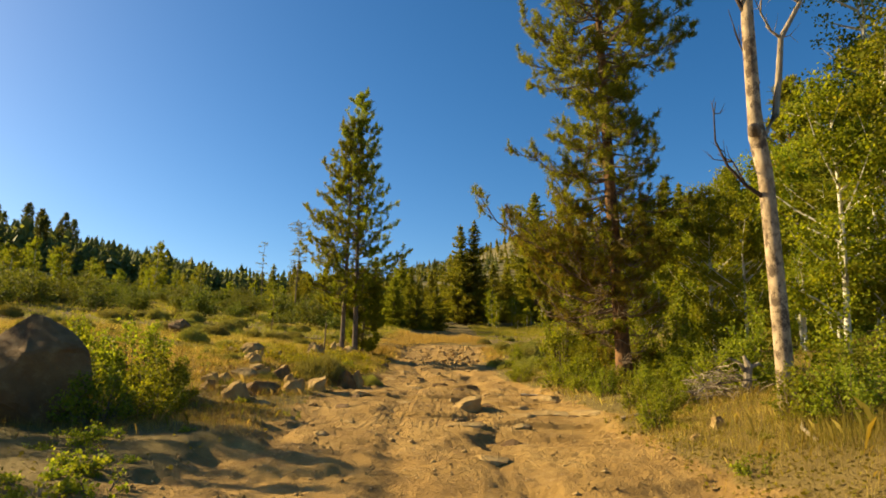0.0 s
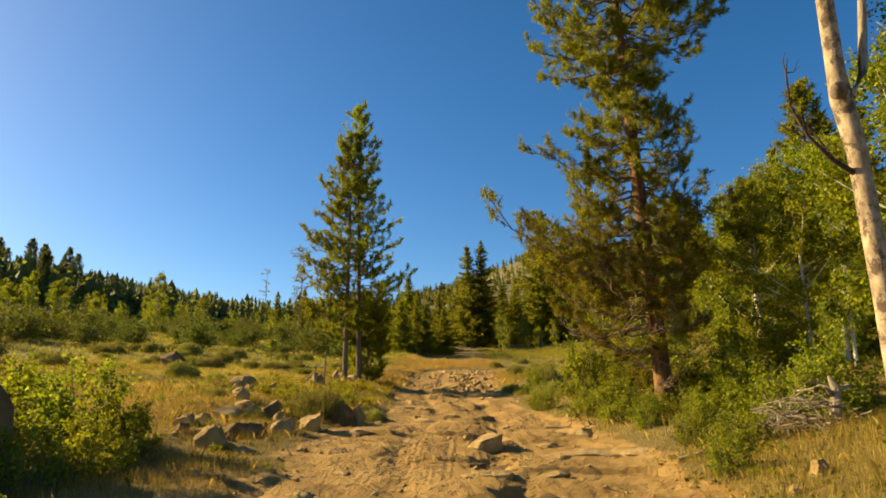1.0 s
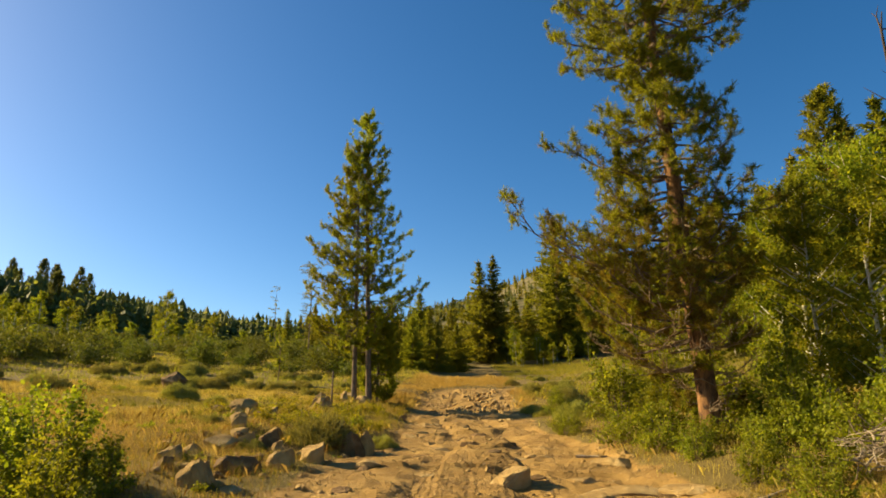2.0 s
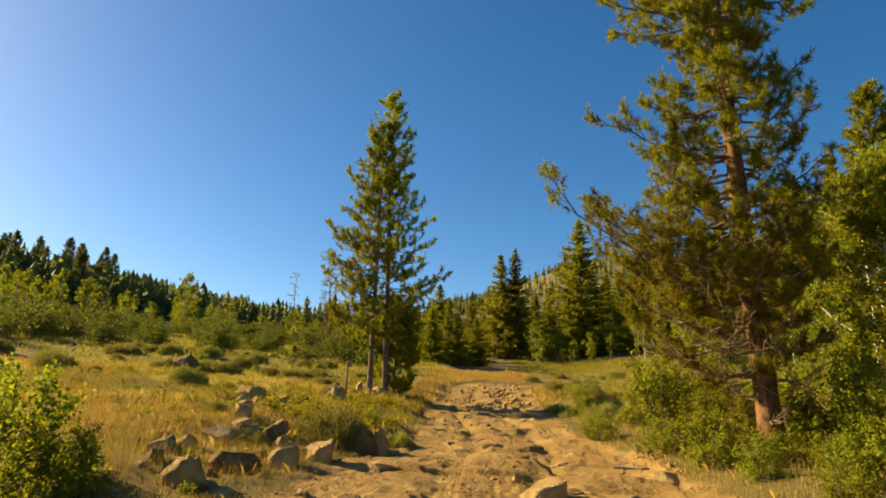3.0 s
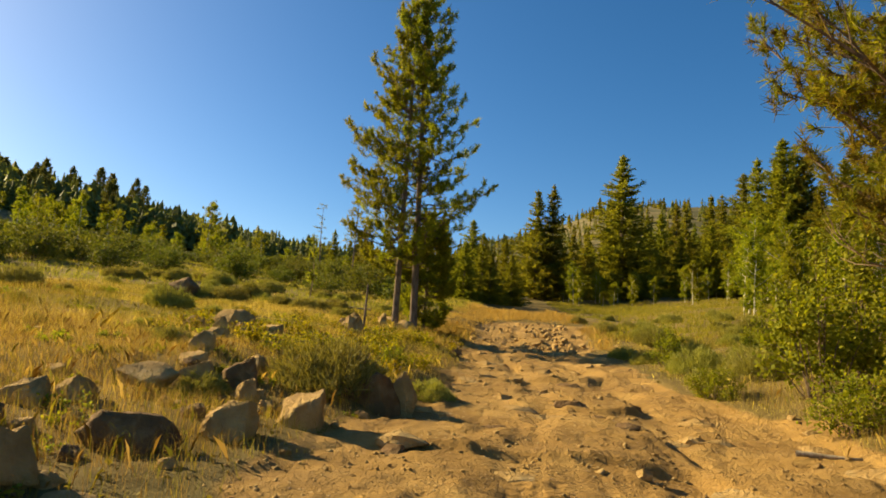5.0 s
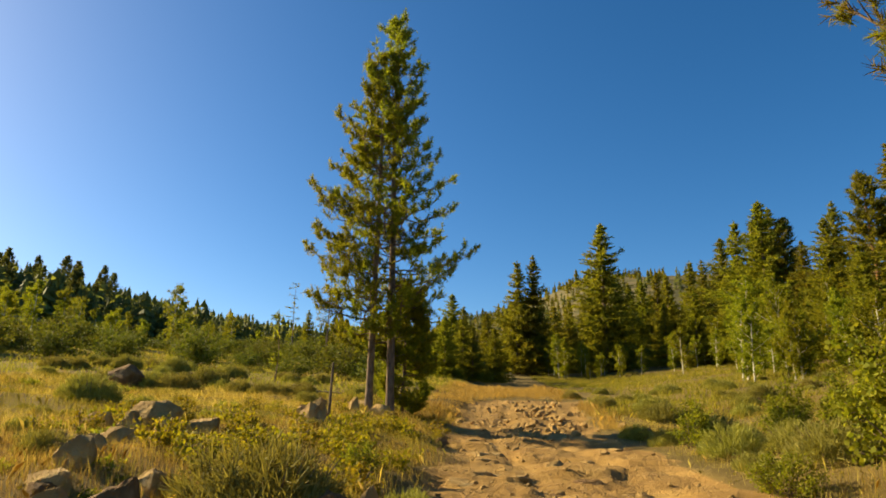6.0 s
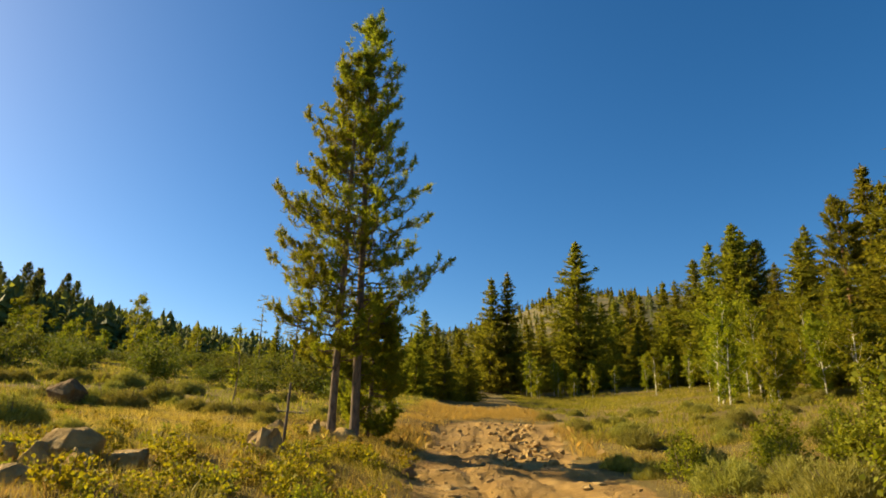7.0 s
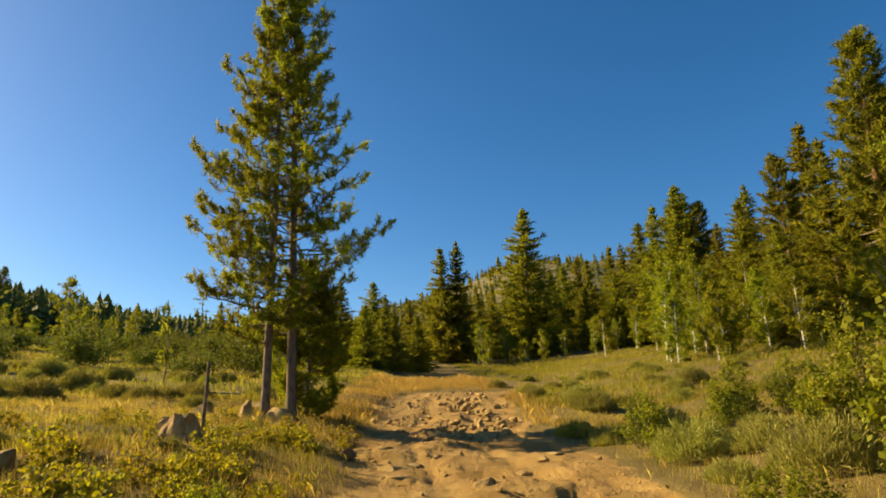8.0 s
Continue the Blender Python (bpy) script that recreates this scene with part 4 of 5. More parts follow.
def brush_pile():
    rng = np.random.default_rng(31)
    pile = empty("brush_pile", 0, 0, 0)
    for i in range(120):
        r, a = math.sqrt(rng.random()) * 0.66, rng.random() * 6.28
        h = 1.0 * (1 - r * 1.1) * rng.random() + 0.06
        line = stick_line(rng, 0.35 + 0.65 * rng.random(), 0.006 + 0.013 * rng.random() ** 2)
        c = np.array([math.cos(a) * r * 1.1, math.sin(a) * r * 0.8, h])
        mesh_part("branch", *tubes([[(p * (1, 1, 1.3) + c, q) for p, q in line]], 5), BARK_GREY if i % 3 == 0 else DEADWOOD, pile)
    root = [[((0.45, -0.1, 0.3), 0.10), ((0.5, -0.12, 0.75), 0.08), ((0.42, -0.1, 0.95), 0.03)], [((0.5, -0.12, 0.7), 0.05), ((0.72, -0.1, 0.8), 0.035), ((0.85, -0.05, 0.72), 0.01)],
            [((0.48, -0.1, 0.6), 0.05), ((0.25, -0.2, 0.82), 0.03), ((0.05, -0.2, 0.9), 0.008)]]
    mesh_part("root", *tubes(root, 8), DEADWOOD, pile, "forked bleached root")
    return tagged(pile, "heap of bleached dead branches on the bank", "brush pile")


put(brush_pile(), 5.0, 11.2, 0.05, 0, 0.85)


def stump():
    ob = empty("tree_stump", 0, 0, 0)
    rng = np.random.default_rng(3)
    ring = []
    for h, r in ((-0.1, 0.38), (0.08, 0.33), (0.3, 0.30), (0.48, 0.28)):
        ring.append(((0.02 * h, 0, h), r))
    v, f = tubes([ring], 16)
    v = np.array(v)
    v[:, :2] *= (1 + 0.16 * rng.normal(size=(len(v), 1)).clip(-1, 1))
    v[v[:, 2] > 0.45, 2] -= 0.12 * rng.random((v[:, 2] > 0.45).sum())
    v[-1, 2] = 0.25
    mesh_part("trunk", v, f, STUMPWOOD, ob)
    for k in range(5):
        a = k * 1.26 + 0.3
        mesh_part("root", *tubes([[((math.cos(a) * 0.2, math.sin(a) * 0.2, 0.16), 0.08), ((math.cos(a) * 0.42, math.sin(a) * 0.42, 0.02), 0.05), ((math.cos(a) * 0.6, math.sin(a) * 0.6, -0.1), 0.02)]], 6), BARK_GREY, ob)
    return tagged(ob, "short broken brown stump in yellow weeds", "stump")


put(stump(), -5.35, 26.3, 0.02)


def fence_post():
    ob = empty("fence_post", 0, 0, 0)
    mesh_part("pole", *tubes([[((0, 0, -0.3), 0.036), ((0.01, 0, 0.4), 0.034), ((0.03, 0.0, 1.0), 0.03), ((0.04, 0, 1.4), 0.026)]], 8), BARK_GREY, ob, smooth=True)
    return tagged(ob, "thin weathered wooden post standing in the grass", "post")


put(fence_post(), -5.15, 26.9, 0.0)


def fallen_stick(x, y, length, radius, turn, seed, label):
    rng = np.random.default_rng(seed)
    pts = [((s - 0.5) * length, 0.05 * length * rng.normal() * 0.4, 0.5 * radius + 0.05 * rng.random() * length * 0.3) for s in np.linspace(0, 1, 6)]
    ob = mesh_part("fallen_branch", *tubes([[(p, radius * (1 - 0.12 * i)) for i, p in enumerate(pts)]], 7), DEADWOOD, smooth=True)
    slope = math.degrees(math.asin(max(-0.6, min(0.6, (top(x + 0.3 * math.cos(radians(turn)), y + 0.3 * math.sin(radians(turn))) - top(x, y)) / 0.3))))
    ob.matrix_basis = pose(x, y, top(x, y) + radius * 0.3) @ pose(0, 0, 0, 0, 0, turn) @ pose(0, 0, 0, 0, -slope, 0)
    return tagged(ob, label, "branch")


fallen_stick(2.35, 16.95, 0.62, 0.035, -15, 1, "short pale branch lying on the dirt")
fallen_stick(4.75, 8.1, 2.1, 0.034, 72, 2, "long grey dead branch lying in the grass")
fallen_stick(6.1, 7.7, 0.9, 0.026, 40, 3, "dead grey branch leaning in tall grass")
fallen_stick(-4.1, 18.2, 0.5, 0.03, 65, 4, "short broken stick between boulders")
fallen_stick(-9.5, 37.0, 4.5, 0.07, -4, 5, "long fallen grey log in the meadow")
fallen_stick(3.7, 11.6, 0.9, 0.03, 10, 6, "dead branch on the bank under bushes")
fallen_stick(-4.4, 26.0, 0.7, 0.03, -50, 7, "curved dead stick in yellow weeds")


def snag(height, seed, twigs=26):
    rng = np.random.default_rng(seed)
    ob = empty("dead_snag", 0, 0, 0)
    mesh_part("trunk", *tubes([[((0.1 * math.sin(s * 4 + seed), 0, height * s - 0.3), 0.008 * height * (1 - s) + 0.012) for s in np.linspace(0, 1, 9)]], 6), BARK_GREY, ob)
    lines, pts = [], []
    for i in range(twigs):
        h, a, l = height * (0.3 + 0.68 * rng.random()), rng.random() * 6.28, 0.08 * height * (0.4 + rng.random())
        e = np.array([math.cos(a) * l, math.sin(a) * l, h + 0.1 * l * rng.normal()])
        lines.append([((0, 0, h), 0.018), (e, 0.006)])
        pts += [e, e * (0.7, 0.7, 1)]
    tagged(mesh_part("branchwork", *tubes(lines, 4), BARK_GREY, ob), kind="stuff")
    v, f = needles(pts, np.array(pts) * (1, 1, 0) + (0, 0, 0.1), 0.35, 8, 0.04, rng)
    mesh_part("crown", v, f, NEEDLE_SPRUCE, ob, "sparse remaining sprigs")
    return tagged(ob, "nearly bare dead conifer snag at the wood's edge", "tree")


put(snag(9.8, 2), -26.5, 90.0)
put(snag(11.0, 4, 80), -17.0, 71.0)
put(snag(3.4, 6, 14), -11.2, 40.5, 0.0, 0.0, 1.0, 0.0)

# ---- conifers across the meadow ----
firs = [spruce_tree("spruce", "tall dark spruce at the far side of the meadow", 20, 8.2, 40, None, 40, 15), spruce_tree("spruce", "ragged spruce in the wood's edge", 20, 7.4, 41, None, 36, 14, 0.4),
        spruce_tree("spruce", "narrow pointed spruce above the aspens", 20, 6.2, 42, None, 36, 12, 0.35)]
far_pine = pine_tree("pine", "broad-topped pine among spruces on the slope", 18, 0.2, 2.0, 43, (0.3, 0), 0.8, 5, 0.75, 14, 0.05, lambda f: 2.9 * (1 - f) ** 0.5, twigs=3, leaf=NEEDLE_SPRUCE)
# x, y, height of the tip, kind
STAND = [
    (14.2, 107, 31.7, 0), (1.6, 105, 25.4, 1), (3.9, 105, 26.2, 2), (-7.2, 95, 18.5, 0), (-8.6, 74, 14.5, 1), (-6.0, 70, 11.6, 0), (-3.6, 72, 11.0, 1), (-1.6, 76, 11.4, 0), (-11, 78, 13.5, 2),
    (-5.0, 82, 14.6, 2), (-13, 86, 14.8, 0), (-9.8, 64, 9.6, 1), (-2.6, 90, 15.2, 2), (8, 118, 21, 1), (10.5, 121, 20, 0), (6.2, 112, 18, 0), (18, 112, 20, 1), (20.5, 118, 22.5, 2),
    (27, 121, 27, 1), (31, 115, 28, 2), (30, 97, 28.8, 1), (31.7, 93, 30.2, 0), (33.6, 92, 27.6, 3), (31.4, 82.2, 22, 2), (31.2, 76.7, 22.8, 0), (30.6, 67.9, 24.0, 3), (31.2, 62.8, 23.5, 1),
    (31, 57, 29.6, 3), (34.5, 54.5, 27.5, 1), (36, 62, 29, 0), (39, 66, 28, 3), (37, 74, 30, 1), (41, 52, 27, 0), (24, 58, 15, 1), (36, 84, 27, 2), (25, 100, 20, 0), (22, 104, 19, 2), (38, 48, 24, 3), (17.5, 30, 12.5, 1), (20.5, 36, 16, 3),
    (22, 128, 27, 2), (25, 131, 28, 0), (33, 128, 31, 1), (29, 136, 31, 2), (36, 120, 33, 0), (35.5, 105, 31, 1), (19.5, 126, 25, 1), (40, 110, 35, 2), (11.5, 128, 24, 2), (15.5, 131, 26, 1),
    (34, 45, 23, 2), (28, 44, 16, 1), (-18, 92, 15, 1), (-21.5, 97, 15.5, 0), (-16, 101, 17, 2), (-24, 105, 17, 1), (-30, 108, 18.5, 2), (-20, 84, 11.5, 0),
]
firs.append(far_pine)
flank = np.random.default_rng(64)
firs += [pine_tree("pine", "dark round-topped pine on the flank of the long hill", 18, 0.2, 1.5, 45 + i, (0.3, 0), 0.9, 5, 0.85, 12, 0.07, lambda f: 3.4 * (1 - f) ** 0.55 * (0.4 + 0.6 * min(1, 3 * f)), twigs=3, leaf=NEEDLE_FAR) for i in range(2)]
for i in range(60):
    a, r = radians(flank.uniform(-52, -31)), flank.uniform(175, 260)
    STAND.append((r * math.sin(a), r * math.cos(a), 2 + r * math.tan(radians(flank.uniform(9.4, 11.4))), 4 + i % 2))
used = set()
for i, (x, y, z_top, kind) in enumerate(STAND):
    h0 = 18 if kind > 2 else 20
    s = (z_top - top(x, y)) / h0
    tree = firs[kind] if kind not in used else copy_thing(firs[kind], pose(0, 0, 0))
    used.add(kind)
    wide = 1.5 if s < 0.6 else 1.25
    tree.matrix_basis = pose(x, y, top(x, y) - 0.1, 0, 0, i * 67) @ Matrix.Diagonal((s * wide, s * wide, s, 1))
    tagged(tree, group="conifers round the meadow")

# ---- aspens ----
near_aspens = [aspen_tree("aspen", "leafy aspen with a white trunk in the roadside grove", 9.5, 3.8, 51, 15000, 0.09, 0.15, (-0.5, 0)),
               aspen_tree("aspen", "young bushy aspen in the roadside grove", 7.5, 3.6, 52, 15000, 0.09, 0.05, (0.3, 0.2))]
# The last three stand unseen to the left, added to shade the lower verge.
grow(near_aspens[0], [(10.9, 15.8, 0.85, 120), (11.8, 19, 0.6, 250), (9.8, 21.5, 0.68, 40), (13.5, 24, 0.62, 80), (8.6, 27.5, 0.36, 300), (14, 17, 1.1, 10), (-10.4, 9.3, 0.45, 0), (-12.0, 11.4, 0.5, 90), (-10.8, 7.2, 0.45, 200)], "roadside aspen grove")
grow(near_aspens[1], [(7.9, 12.3, 0.85, 0), (9.6, 12.6, 1.0, 100), (7.2, 16.8, 0.66, 200), (8.0, 18.8, 0.74, 60), (10.4, 24.8, 0.5, 140), (12, 29, 0.95, 310), (7.0, 14.6, 0.6, 30), (15, 27, 1.2, 220)], "roadside aspen grove")
put(aspen_tree("aspen", "tall thin aspen with a sparse yellow-green top", 10.4, 2.3, 58, 5200, 0.09, 0.42, (-0.3, 0)), 10.6, 14.6)
mid_aspens = [aspen_tree("aspen", "slender aspen on the grassy slope", 7.5, 3.0, 61, 4600, 0.16, 0.04, (0.4, 0)), aspen_tree("aspen", "small round-headed aspen on the slope", 6.0, 3.2, 62, 4600, 0.16, 0.05, (-0.2, 0.1)),
              aspen_tree("aspen", "tall pale aspen below the conifers", 9.0, 3.4, 63, 4800, 0.165, 0.08, (0.2, -0.3))]
slope_rng = np.random.default_rng(77)
bands = [[(15.4, 56.5, 0.66, 10), (20.5, 54.5, 0.7, 130)], [], []]
for i in range(84):
    y = slope_rng.uniform(52, 112)
    x = slope_rng.uniform(0.21, 0.40) * y + slope_rng.uniform(-1, 7)
    bands[i % 3].append((x, y, slope_rng.uniform(0.45, 0.85), slope_rng.uniform(0, 360)))
for i in range(14):
    bands[i % 3].append((slope_rng.uniform(5, 17), slope_rng.uniform(92, 104), slope_rng.uniform(0.35, 0.7), slope_rng.uniform(0, 360)))
for i in range(14):
    r, a = slope_rng.uniform(85, 112), radians(slope_rng.uniform(-46, -29))
    bands[i % 3].append((r * math.sin(a), r * math.cos(a), slope_rng.uniform(0.6, 0.85), slope_rng.uniform(0, 360)))
for i in range(34):
    y = slope_rng.uniform(100, 150)
    x = -slope_rng.uniform(0.22, 0.85) * y
    bands[i % 3].append((x, y, slope_rng.uniform(0.45, 0.8), slope_rng.uniform(0, 360)))
bands[2].append((-40.0, 86.0, 0.88, 0))
for t, b in zip(mid_aspens, bands):
    grow(t, b, "aspens round the meadow")

# ---- bushes ----
leafies = [leafy_bush("bush", "green leafy bush growing beside the track", 1.4, 1.15, 70, 3000, 0.058), leafy_bush("bush", "low spreading green bush with pale leaf tips", 1.6, 0.95, 71, 3000, 0.056),
           leafy_bush("bush", "tall upright leafy bush catching the sun", 1.5, 2.0, 72, 4000, 0.062)]
grow(leafies[0], [(-4.75, 10.4, 0.72, 0), (-5.2, 11.2, 0.9, 80), (-5.1, 12.1, 0.7, 200), (-6.1, 12.3, 1.2, 140), (-7.6, 13.0, 1.2, 30), (3.7, 14.5, 0.55, 90), (4.2, 13.2, 0.6, 10), (3.55, 16.1, 0.8, 250),
                  (3.45, 10.1, 0.5, 60), (5.8, 14.4, 0.95, 180), (5.6, 11.8, 0.9, 300), (3.0, 27.2, 0.85, 20), (-9.3, 11.5, 1.2, 0), (6.6, 9.6, 0.9, 45), (5.6, 8.5, 0.7, 90), (4.85, 8.5, 0.6, 10), (5.3, 17.6, 1.2, 45), (3.7, 12.2, 0.5, 45)], "leafy bushes by the track")
grow(leafies[1], [(-5.3, 9.7, 0.9, 0), (-5.7, 13.0, 0.5, 100), (-6.6, 10.9, 1.0, 40), (4.1, 11.4, 0.6, 130), (2.55, 21.6, 0.62, 90), (3.3, 18.4, 0.8, 170), (4.25, 15.5, 0.62, 210), (4.9, 15.1, 0.6, 140), (5.9, 13.2, 1.0, 5), (-8.4, 14.4, 1.2, 77),
                  (5.3, 8.0, 0.8, 0), (6.4, 30.5, 1.0, 60), (-3.2, 21.2, 0.45, 0)], "leafy bushes by the track")
grow(leafies[2], [(3.9, 20.6, 1.25, 0), (4.2, 18.2, 0.85, 120), (7.4, 32.6, 1.0, 50), (8.5, 32.0, 0.8, 220), (6.9, 26.4, 1.1, 80), (5.0, 21.6, 1.35, 200), (6.0, 16.0, 1.0, 260), (5.7, 15.0, 0.75, 30), (6.5, 17.6, 1.1, 170), (5.6, 18.6, 0.9, 80), (6.3, 12.6, 0.95, 20), (5.2, 24.5, 0.95, 10),
                  (7.4, 9.0, 1.2, 100), (-9.0, 10.0, 0.9, 10)], "leafy bushes by the track")
willows = [leafy_bush("willow", "bushy green willow at the meadow's edge", 4.0, 2.6, 80, 2600, 0.15, LEAF_WILLOW, clumps=34), leafy_bush("willow", "broad low willow thicket in the meadow", 5.0, 1.9, 81, 2600, 0.15, LEAF_WILLOW, clumps=34)]
wil = [[], []]
wrng = np.random.default_rng(90)
for i in range(150):
    r, a = wrng.uniform(50, 112), radians(wrng.uniform(-52, -9))
    wil[i % 2].append((r * math.sin(a), r * math.cos(a), wrng.uniform(0.5, 1.15), wrng.uniform(0, 360)))
for t, b in zip(willows, wil):
    grow(t, b, "willows along the meadow")
sages = [sage_bush("sagebrush", "grey-green sagebrush mound among dry grass", 1.5, 0.85, 85, 1100, None, 0.011), sage_bush("sagebrush", "low dusty sagebrush with dark stems", 1.2, 0.6, 86, 850, None, 0.011)]
srng = np.random.default_rng(91)
sg = [[(-3.5, 18.3, 1.15, 0), (3.45, 26.0, 1.0, 60), (4.3, 25.2, 0.9, 150), (3.9, 23.0, 1.0, 30)], [(-2.3, 19.6, 0.7, 0), (2.95, 23.6, 0.7, 90), (2.4, 30.5, 0.8, 10), (2.8, 28.6, 0.9, 70)]]
for i in range(130):
    if i % 5 < 4:
        y = srng.uniform(27, 62)
        x = srng.uniform(2.6, 3 + 0.6 * y)
    else:
        y = srng.uniform(24, 60)
        x = -srng.uniform(7, 8 + 0.7 * y)
    if road_wear(x, y) < 0.05:
        sg[i % 2].append((x, y, srng.uniform(0.5, 1.1), srng.uniform(0, 360)))
for i in range(40):
    sg[i % 2].append((-srng.uniform(6, 24), srng.uniform(33, 48), srng.uniform(0.6, 1.2), srng.uniform(0, 360)))
for i in range(56):
    sg[i % 2].append((-srng.uniform(4.5, 17), srng.uniform(17, 38), srng.uniform(0.2, 0.5), srng.uniform(0, 360)))
for t, b in zip(sages, sg):
    grow(t, b, "sagebrush in the meadow")
herb = leafy_bush("herb", "yellowing leafy weed in dry grass", 0.5, 0.30, 95, 420, 0.042, LEAF_YELLOW, "weed", 9)
hs = []
while len(hs) < 75:
    x, y = srng.normal(-4.6, 1.4), srng.uniform(19.5, 30.5)
    if x < -2.7 and math.hypot(x + 5.3, y - 25.6) > 1.0:
        hs.append((x, y, srng.uniform(0.7, 1.4), srng.uniform(0, 360)))
grow(herb, hs, "yellow weeds in the grass")
weed = leafy_bush("weed", "small green weed in shaded litter", 0.5, 0.22, 96, 420, 0.036, LEAF_SHRUB, "weed", 9)
ws = [(srng.uniform(-5.6, -3.0), srng.uniform(3.0, 9.0), srng.uniform(0.5, 1.2), srng.uniform(0, 360)) for i in range(34)]
ws += [(srng.uniform(3.3, 6.5), srng.uniform(4.0, 12.0), srng.uniform(0.4, 1.0), srng.uniform(0, 360)) for i in range(30)]
ws += [(srng.uniform(-8.5, -2.8), srng.uniform(11.5, 19.0), srng.uniform(0.4, 1.0), srng.uniform(0, 360)) for i in range(34)]
ws += [(-srng.uniform(4.5, 16), srng.uniform(17, 36), srng.uniform(0.5, 1.3), srng.uniform(0, 360)) for i in range(60)]
grow(weed, ws, "green weeds beside the track")

# ---- leaf litter ----


def litter():
    rng = np.random.default_rng(15)
    n = 9000
    x, y = rng.uniform(-10, 8.5, n), rng.uniform(3, 24, n)
    ok = (road_wear(x, y) < 0.7) & (vnoise(x * 0.6 + 9, y * 0.6) > 0.35 * rng.random(n))
    x, y = x[ok], y[ok]
    bank_x, bank_y = rng.uniform(3.0, 9.5, 9000), rng.uniform(2.5, 12.5, 9000)
    x, y = np.concatenate([x, bank_x]), np.concatenate([y, bank_y])
    v, f = leaves(np.stack([x, y, surface(x, y) + 0.012], 1), 0.055, rng, 2.5)
    tagged(mesh_part("leaf_litter", v, f, NEEDLE_DRY), "dead brown leaves and scraps on the soil", "litter", kind="stuff")


litter()

# ---- grass ----


def grass(name, label, n, xr, yr, height, width, material, seed, blades=9, patch=(0.25, 0.6), keep_off=0.25, loose=0.19, field=None, flip=False):
    """Thin arching blades in loose tufts wherever the track is not worn bare."""
    rng = np.random.default_rng(seed)
    x, y = rng.uniform(*xr, n), rng.uniform(*yr, n)
    field = seed if field is None else field
    cover = 0.7 * vnoise(x * 0.22 + field, y * 0.3) + 0.3 * vnoise(x * 1.3 + field, y * 1.3)
    cover = 1 - cover if flip else cover
    ok = (road_wear(x, y) < keep_off * rng.random(n) * 2) & (sm(*patch, cover) > rng.random(n))
    spots = ((-4.6, 15.4, 2.1, 3.4), (-5.2, 31.0, 1.3, 1.2), (-5.2, 25.4, 0.8, 1.3), (-6.4, 21.2, 1.0, 1.6))
    bare = sum(np.exp(-(((x - cx) / rx) ** 2 + ((y - cy) / ry) ** 2) ** 2) for cx, cy, rx, ry in spots)
    ok &= rng.random(n) > 0.65 * bare
    x, y = x[ok], y[ok]
    x, y = np.repeat(x, blades), np.repeat(y, blades)
    m = len(x)
    x, y = x + rng.normal(0, loose, m), y + rng.normal(0, loose, m)
    base = np.stack([x, y, surface(x, y) - 0.015], 1)
    h = height * (0.3 + 0.8 * rng.random(m) ** 1.5) * (0.55 + 0.8 * vnoise(x * 0.7, y * 0.7))
    a = rng.random(m) * 6.283
    lean = np.stack([np.cos(a), np.sin(a), np.zeros(m)], 1) * (h * rng.uniform(0.1, 0.7, m))[:, None]
    turn = rng.random(m) * 6.283
    side = np.stack([-np.sin(turn), np.cos(turn), np.zeros(m)], 1) * width * rng.uniform(0.7, 1.2, m)[:, None]
    up = np.stack([np.zeros(m), np.zeros(m), h], 1)
    v = np.stack([base - side, base + side, base + up * 0.65 + lean * 0.35 + side * 0.7, base + up * 0.9 + lean, base + up * 0.65 + lean * 0.35 - side * 0.7], 1).reshape(-1, 3)
    tagged(mesh_part(name, v, np.arange(5 * m).reshape(m, 5), material), label, "grass", kind="stuff")


grass("dry_grass", "short dry golden grass between the boulders", 5500, (-12, -2.4), (9, 20), 0.25, 0.0016, GRASS_DRY, 1, 13, (0.3, 0.7))
grass("dry_grass", "dead brown grass between the boulders", 6500, (-12, -2.4), (9, 20), 0.22, 0.0016, GRASS_BROWN, 18, 13, (0.25, 0.6))
grass("dry_grass", "dry golden grass across the meadow", 12000, (-20, -2.2), (18, 38), 0.27, 0.0019, GRASS_DRY, 9, 12, (0.3, 0.65))
grass("dry_grass", "dead brown grass across the meadow", 12000, (-20, -2.2), (18, 38), 0.24, 0.0019, GRASS_BROWN, 19, 12, (0.25, 0.6))
grass("green_grass", "green and gold grass mixed through the meadow", 22000, (-20, -2.2), (9, 38), 0.24, 0.0025, GRASS_GREEN, 2, 8, (0.3, 0.65), field=9, flip=True)
grass("dry_grass", "dry golden grass on the bank and slope", 6500, (2.4, 18), (8.5, 40), 0.26, 0.0022, GRASS_DRY, 3, 9, (0.2, 0.6))
grass("dry_grass", "dead brown grass on the bank and slope", 13000, (2.4, 20), (8.5, 42), 0.24, 0.0022, GRASS_BROWN, 20, 9, (0.15, 0.5))
grass("green_grass", "green grass on the bank and slope", 16000, (2.4, 18), (7.5, 40), 0.26, 0.0025, GRASS_GREEN, 4, 8, (0.3, 0.65), field=3, flip=True)
grass("dry_grass", "pale dry grass at the head of the track", 5000, (-4.5, 3), (33, 60), 0.40, 0.005, GRASS_DRY, 5, 8, patch=(0.05, 0.3))
grass("dry_grass", "dry grass on the far meadow", 13000, (-60, -4), (36, 95), 0.32, 0.010, GRASS_DRY, 6, 6, (0.4, 0.75))
grass("green_grass", "green grass on the far meadow", 26000, (-70, -4), (36, 100), 0.34, 0.011, GRASS_GREEN, 7, 6, (0.1, 0.5))
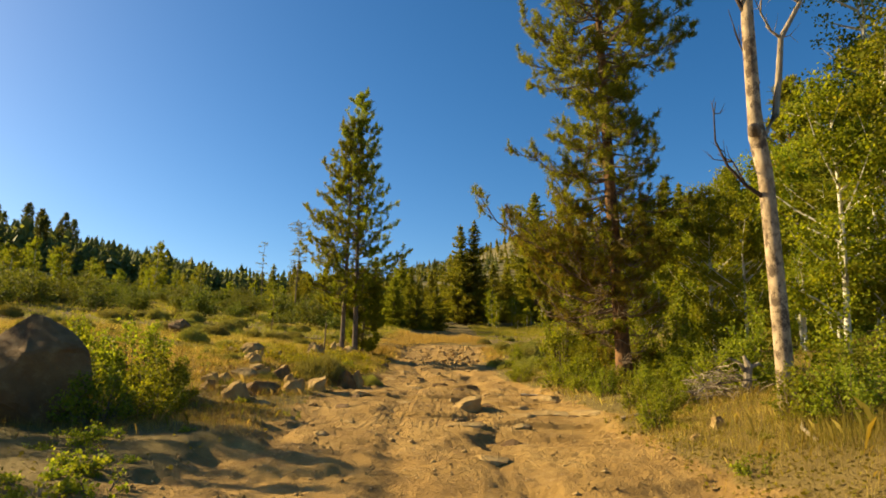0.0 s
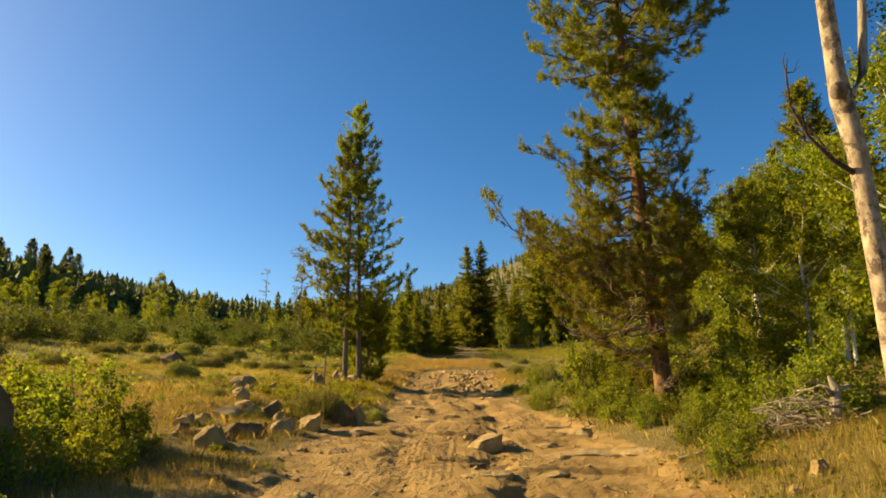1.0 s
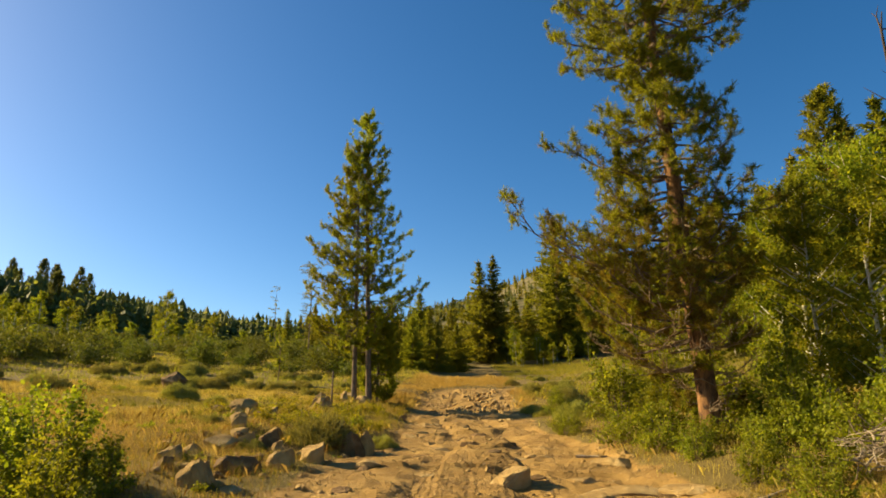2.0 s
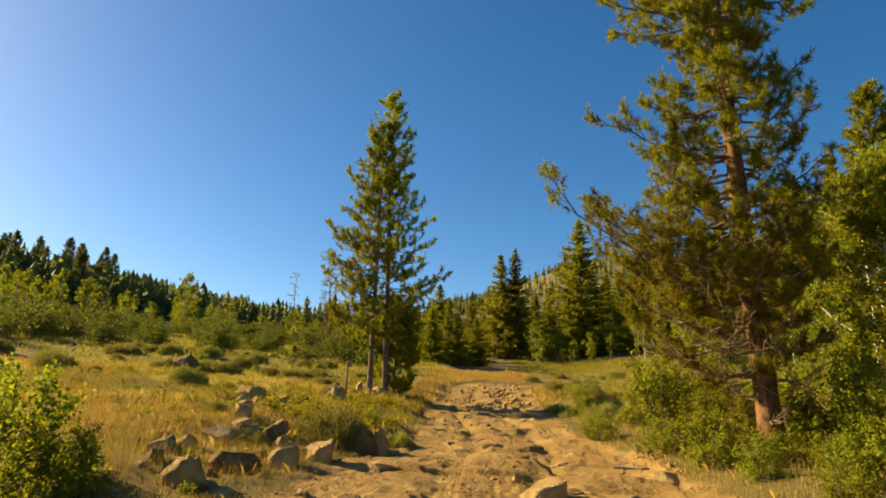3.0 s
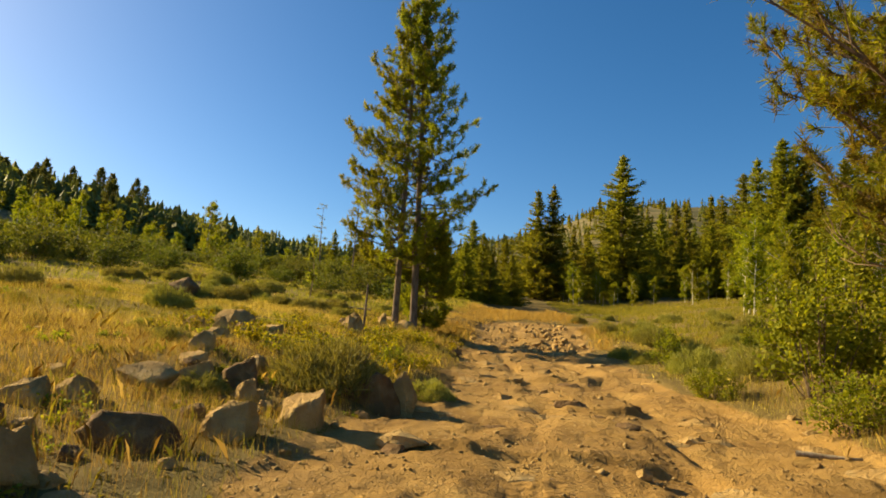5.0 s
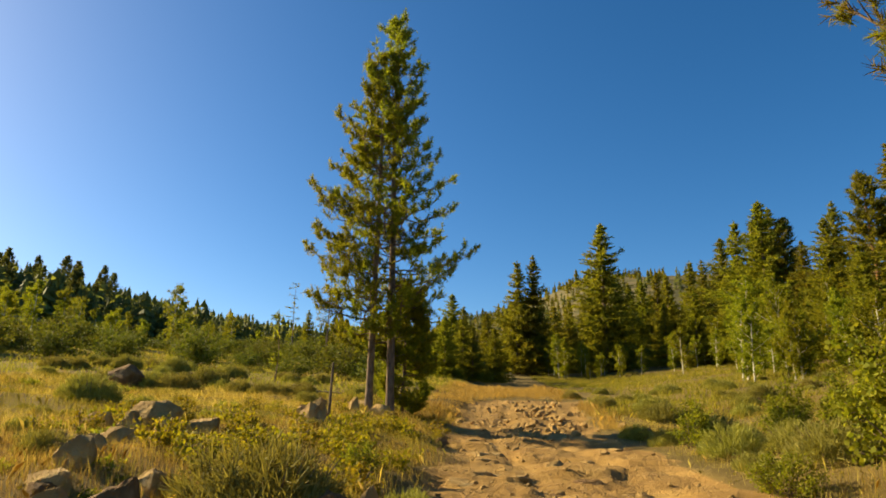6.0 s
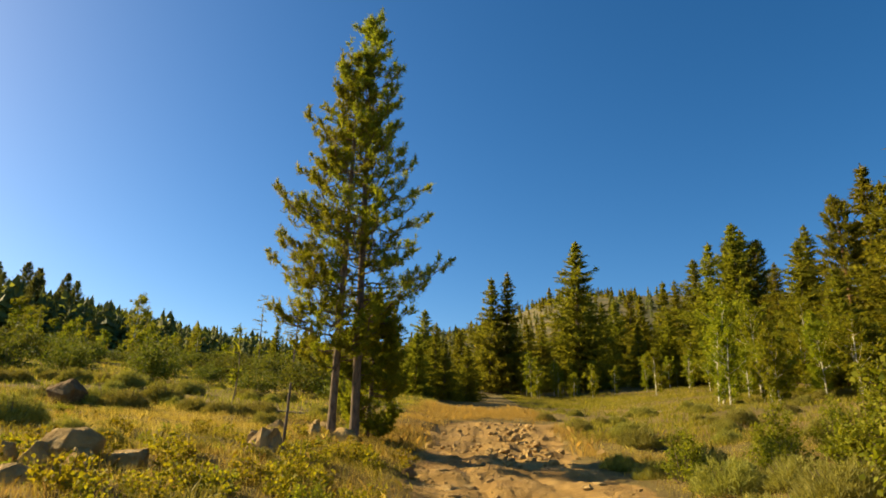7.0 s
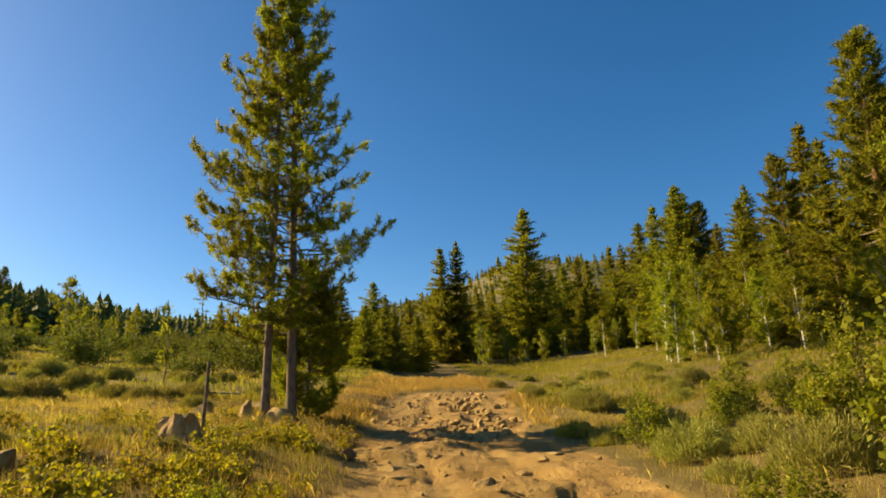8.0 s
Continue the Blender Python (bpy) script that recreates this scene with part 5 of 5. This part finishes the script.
grass("green_grass", "green-gold grass on the far slope", 24000, (3, 50), (38, 100), 0.38, 0.012, GRASS_GREEN, 8, 6)
grass("dry_grass", "thin dry grass beside the lower track", 7000, (-16, 14), (-5, 10), 0.22, 0.0016, GRASS_BROWN, 10, 10)

grass("dry_grass", "dead brown grass on the lower bank", 3200, (3.3, 9.5), (3.5, 12), 0.26, 0.0014, GRASS_BROWN, 16, 13, (0.1, 0.5))
grass("green_grass", "tall green grass round the dead aspen", 1200, (4.2, 8.5), (6.5, 11), 0.46, 0.002, GRASS_GREEN, 17, 10, (0.3, 0.6))

# ---- forest on the hillsides ----


def hillside_forest(name, label, n, place, seed, leaf=None, tall=(9, 17)):
    """Small layered conifers with jagged skirts."""
    rng = np.random.default_rng(seed)
    x, y = place(rng, n)
    n = len(x)
    h = rng.uniform(*tall, n) * (0.55 + 0.6 * vnoise(x * 0.02, y * 0.02)) * rng.uniform(0.75, 1.1, n)
    r = h * rng.uniform(0.20, 0.42, n)
    z = surface(x, y)
    # stacked ragged skirts make the body
    rows, sides = 5, 6
    g = np.arange(rows) / rows
    rim = r[:, None, None] * ((1 - g) ** 0.7)[None, :, None] * rng.uniform(0.35, 0.95, (n, rows, sides))
    ang = 2 * math.pi * np.arange(sides) / sides + rng.random((n, rows, 1)) * 3
    low = h[:, None, None] * (0.05 + 0.9 * g[None, :, None] + rng.normal(0, 0.03, (n, rows, sides)))
    ring = np.stack([x[:, None, None] + np.cos(ang) * rim, y[:, None, None] + np.sin(ang) * rim, z[:, None, None] + low], -1)
    tip = np.stack([np.repeat(x[:, None], rows, 1), np.repeat(y[:, None], rows, 1), z[:, None] + h[:, None] * np.minimum(0.97, 0.05 + 0.9 * g + 0.2)], -1)
    cone = np.stack([ring, np.roll(ring, -1, 2), np.repeat(tip[:, :, None], sides, 2), 0.5 * (ring + np.repeat(tip[:, :, None], sides, 2))], 3).reshape(-1, 4, 3)
    # loose sprays break the outline
    k = 40
    f = 0.05 + 0.93 * (np.arange(k)[None] + rng.random((n, k))) / k
    a = rng.random((n, k)) * 2 * math.pi
    rr = r[:, None] * ((1 - f) ** 0.7 * rng.uniform(0.55, 1.12, (n, k)) * (0.75 + 0.25 * np.sin(f * 30 + 6 * rng.random((n, 1)) + 2 * a)) + 0.01)
    ca, sa = np.cos(a), np.sin(a)
    p = np.stack([x[:, None] + ca * rr, y[:, None] + sa * rr, z[:, None] + h[:, None] * f], -1).reshape(-1, 3)
    out = unit(np.stack([ca, sa, -0.25 + 0 * ca], -1).reshape(-1, 3) + 0.3 * rng.normal(size=(n * k, 3)))
    side = unit(np.cross(out, rng.normal(size=(n * k, 3)) * 0.4 + (0, 0, 1)))
    size = (h[:, None] * (0.056 - 0.032 * f) * rng.uniform(0.7, 1.3, (n, k))).reshape(-1, 1)
    spray = np.stack([p - out * size * 0.8, p + side * size * 0.5, p + out * size, p - side * size * 0.5], 1)
    v = np.concatenate([cone[:, (0, 1, 2, 3)], spray]).reshape(-1, 3)
    tagged(mesh_part(name, v, np.arange(len(v)).reshape(-1, 4), leaf or NEEDLE_FAR), label, "forest", kind="stuff")


def left_hill(rng, n):
    a = np.radians(rng.uniform(-58, -9, n))
    r = 165 + 70 * sm(-30, -12, np.degrees(a)) + 400 * rng.random(n) ** 1.0
    x, y = r * np.sin(a), r * np.cos(a)
    ok = (-x - 0.12 * y) > 6 + 12 * rng.random(n)
    return x[ok], y[ok]


def valley_head(rng, n):
    y = rng.uniform(125, 620, n)
    x = y * np.tan(np.radians(rng.uniform(-14, 14, n)))
    return x, y


def right_slope(rng, n):
    r, a = rng.uniform(135, 380, n), np.radians(rng.uniform(8, 48, n))
    return r * np.sin(a), r * np.cos(a)


def mountain(rng, n):
    y = rng.uniform(330, 950, n)
    x = y * np.tan(np.radians(rng.uniform(-6, 30, n)))
    ok = vnoise(x * 0.012, y * 0.012) > 0.52
    return x[ok], y[ok]


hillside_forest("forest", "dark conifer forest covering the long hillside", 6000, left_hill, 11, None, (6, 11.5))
hillside_forest("forest", "conifer wood filling the valley head", 900, valley_head, 12, NEEDLE_SPRUCE, (7, 13))
hillside_forest("forest", "conifer wood on the steeper slope", 700, right_slope, 13, NEEDLE_SPRUCE, (9, 17))
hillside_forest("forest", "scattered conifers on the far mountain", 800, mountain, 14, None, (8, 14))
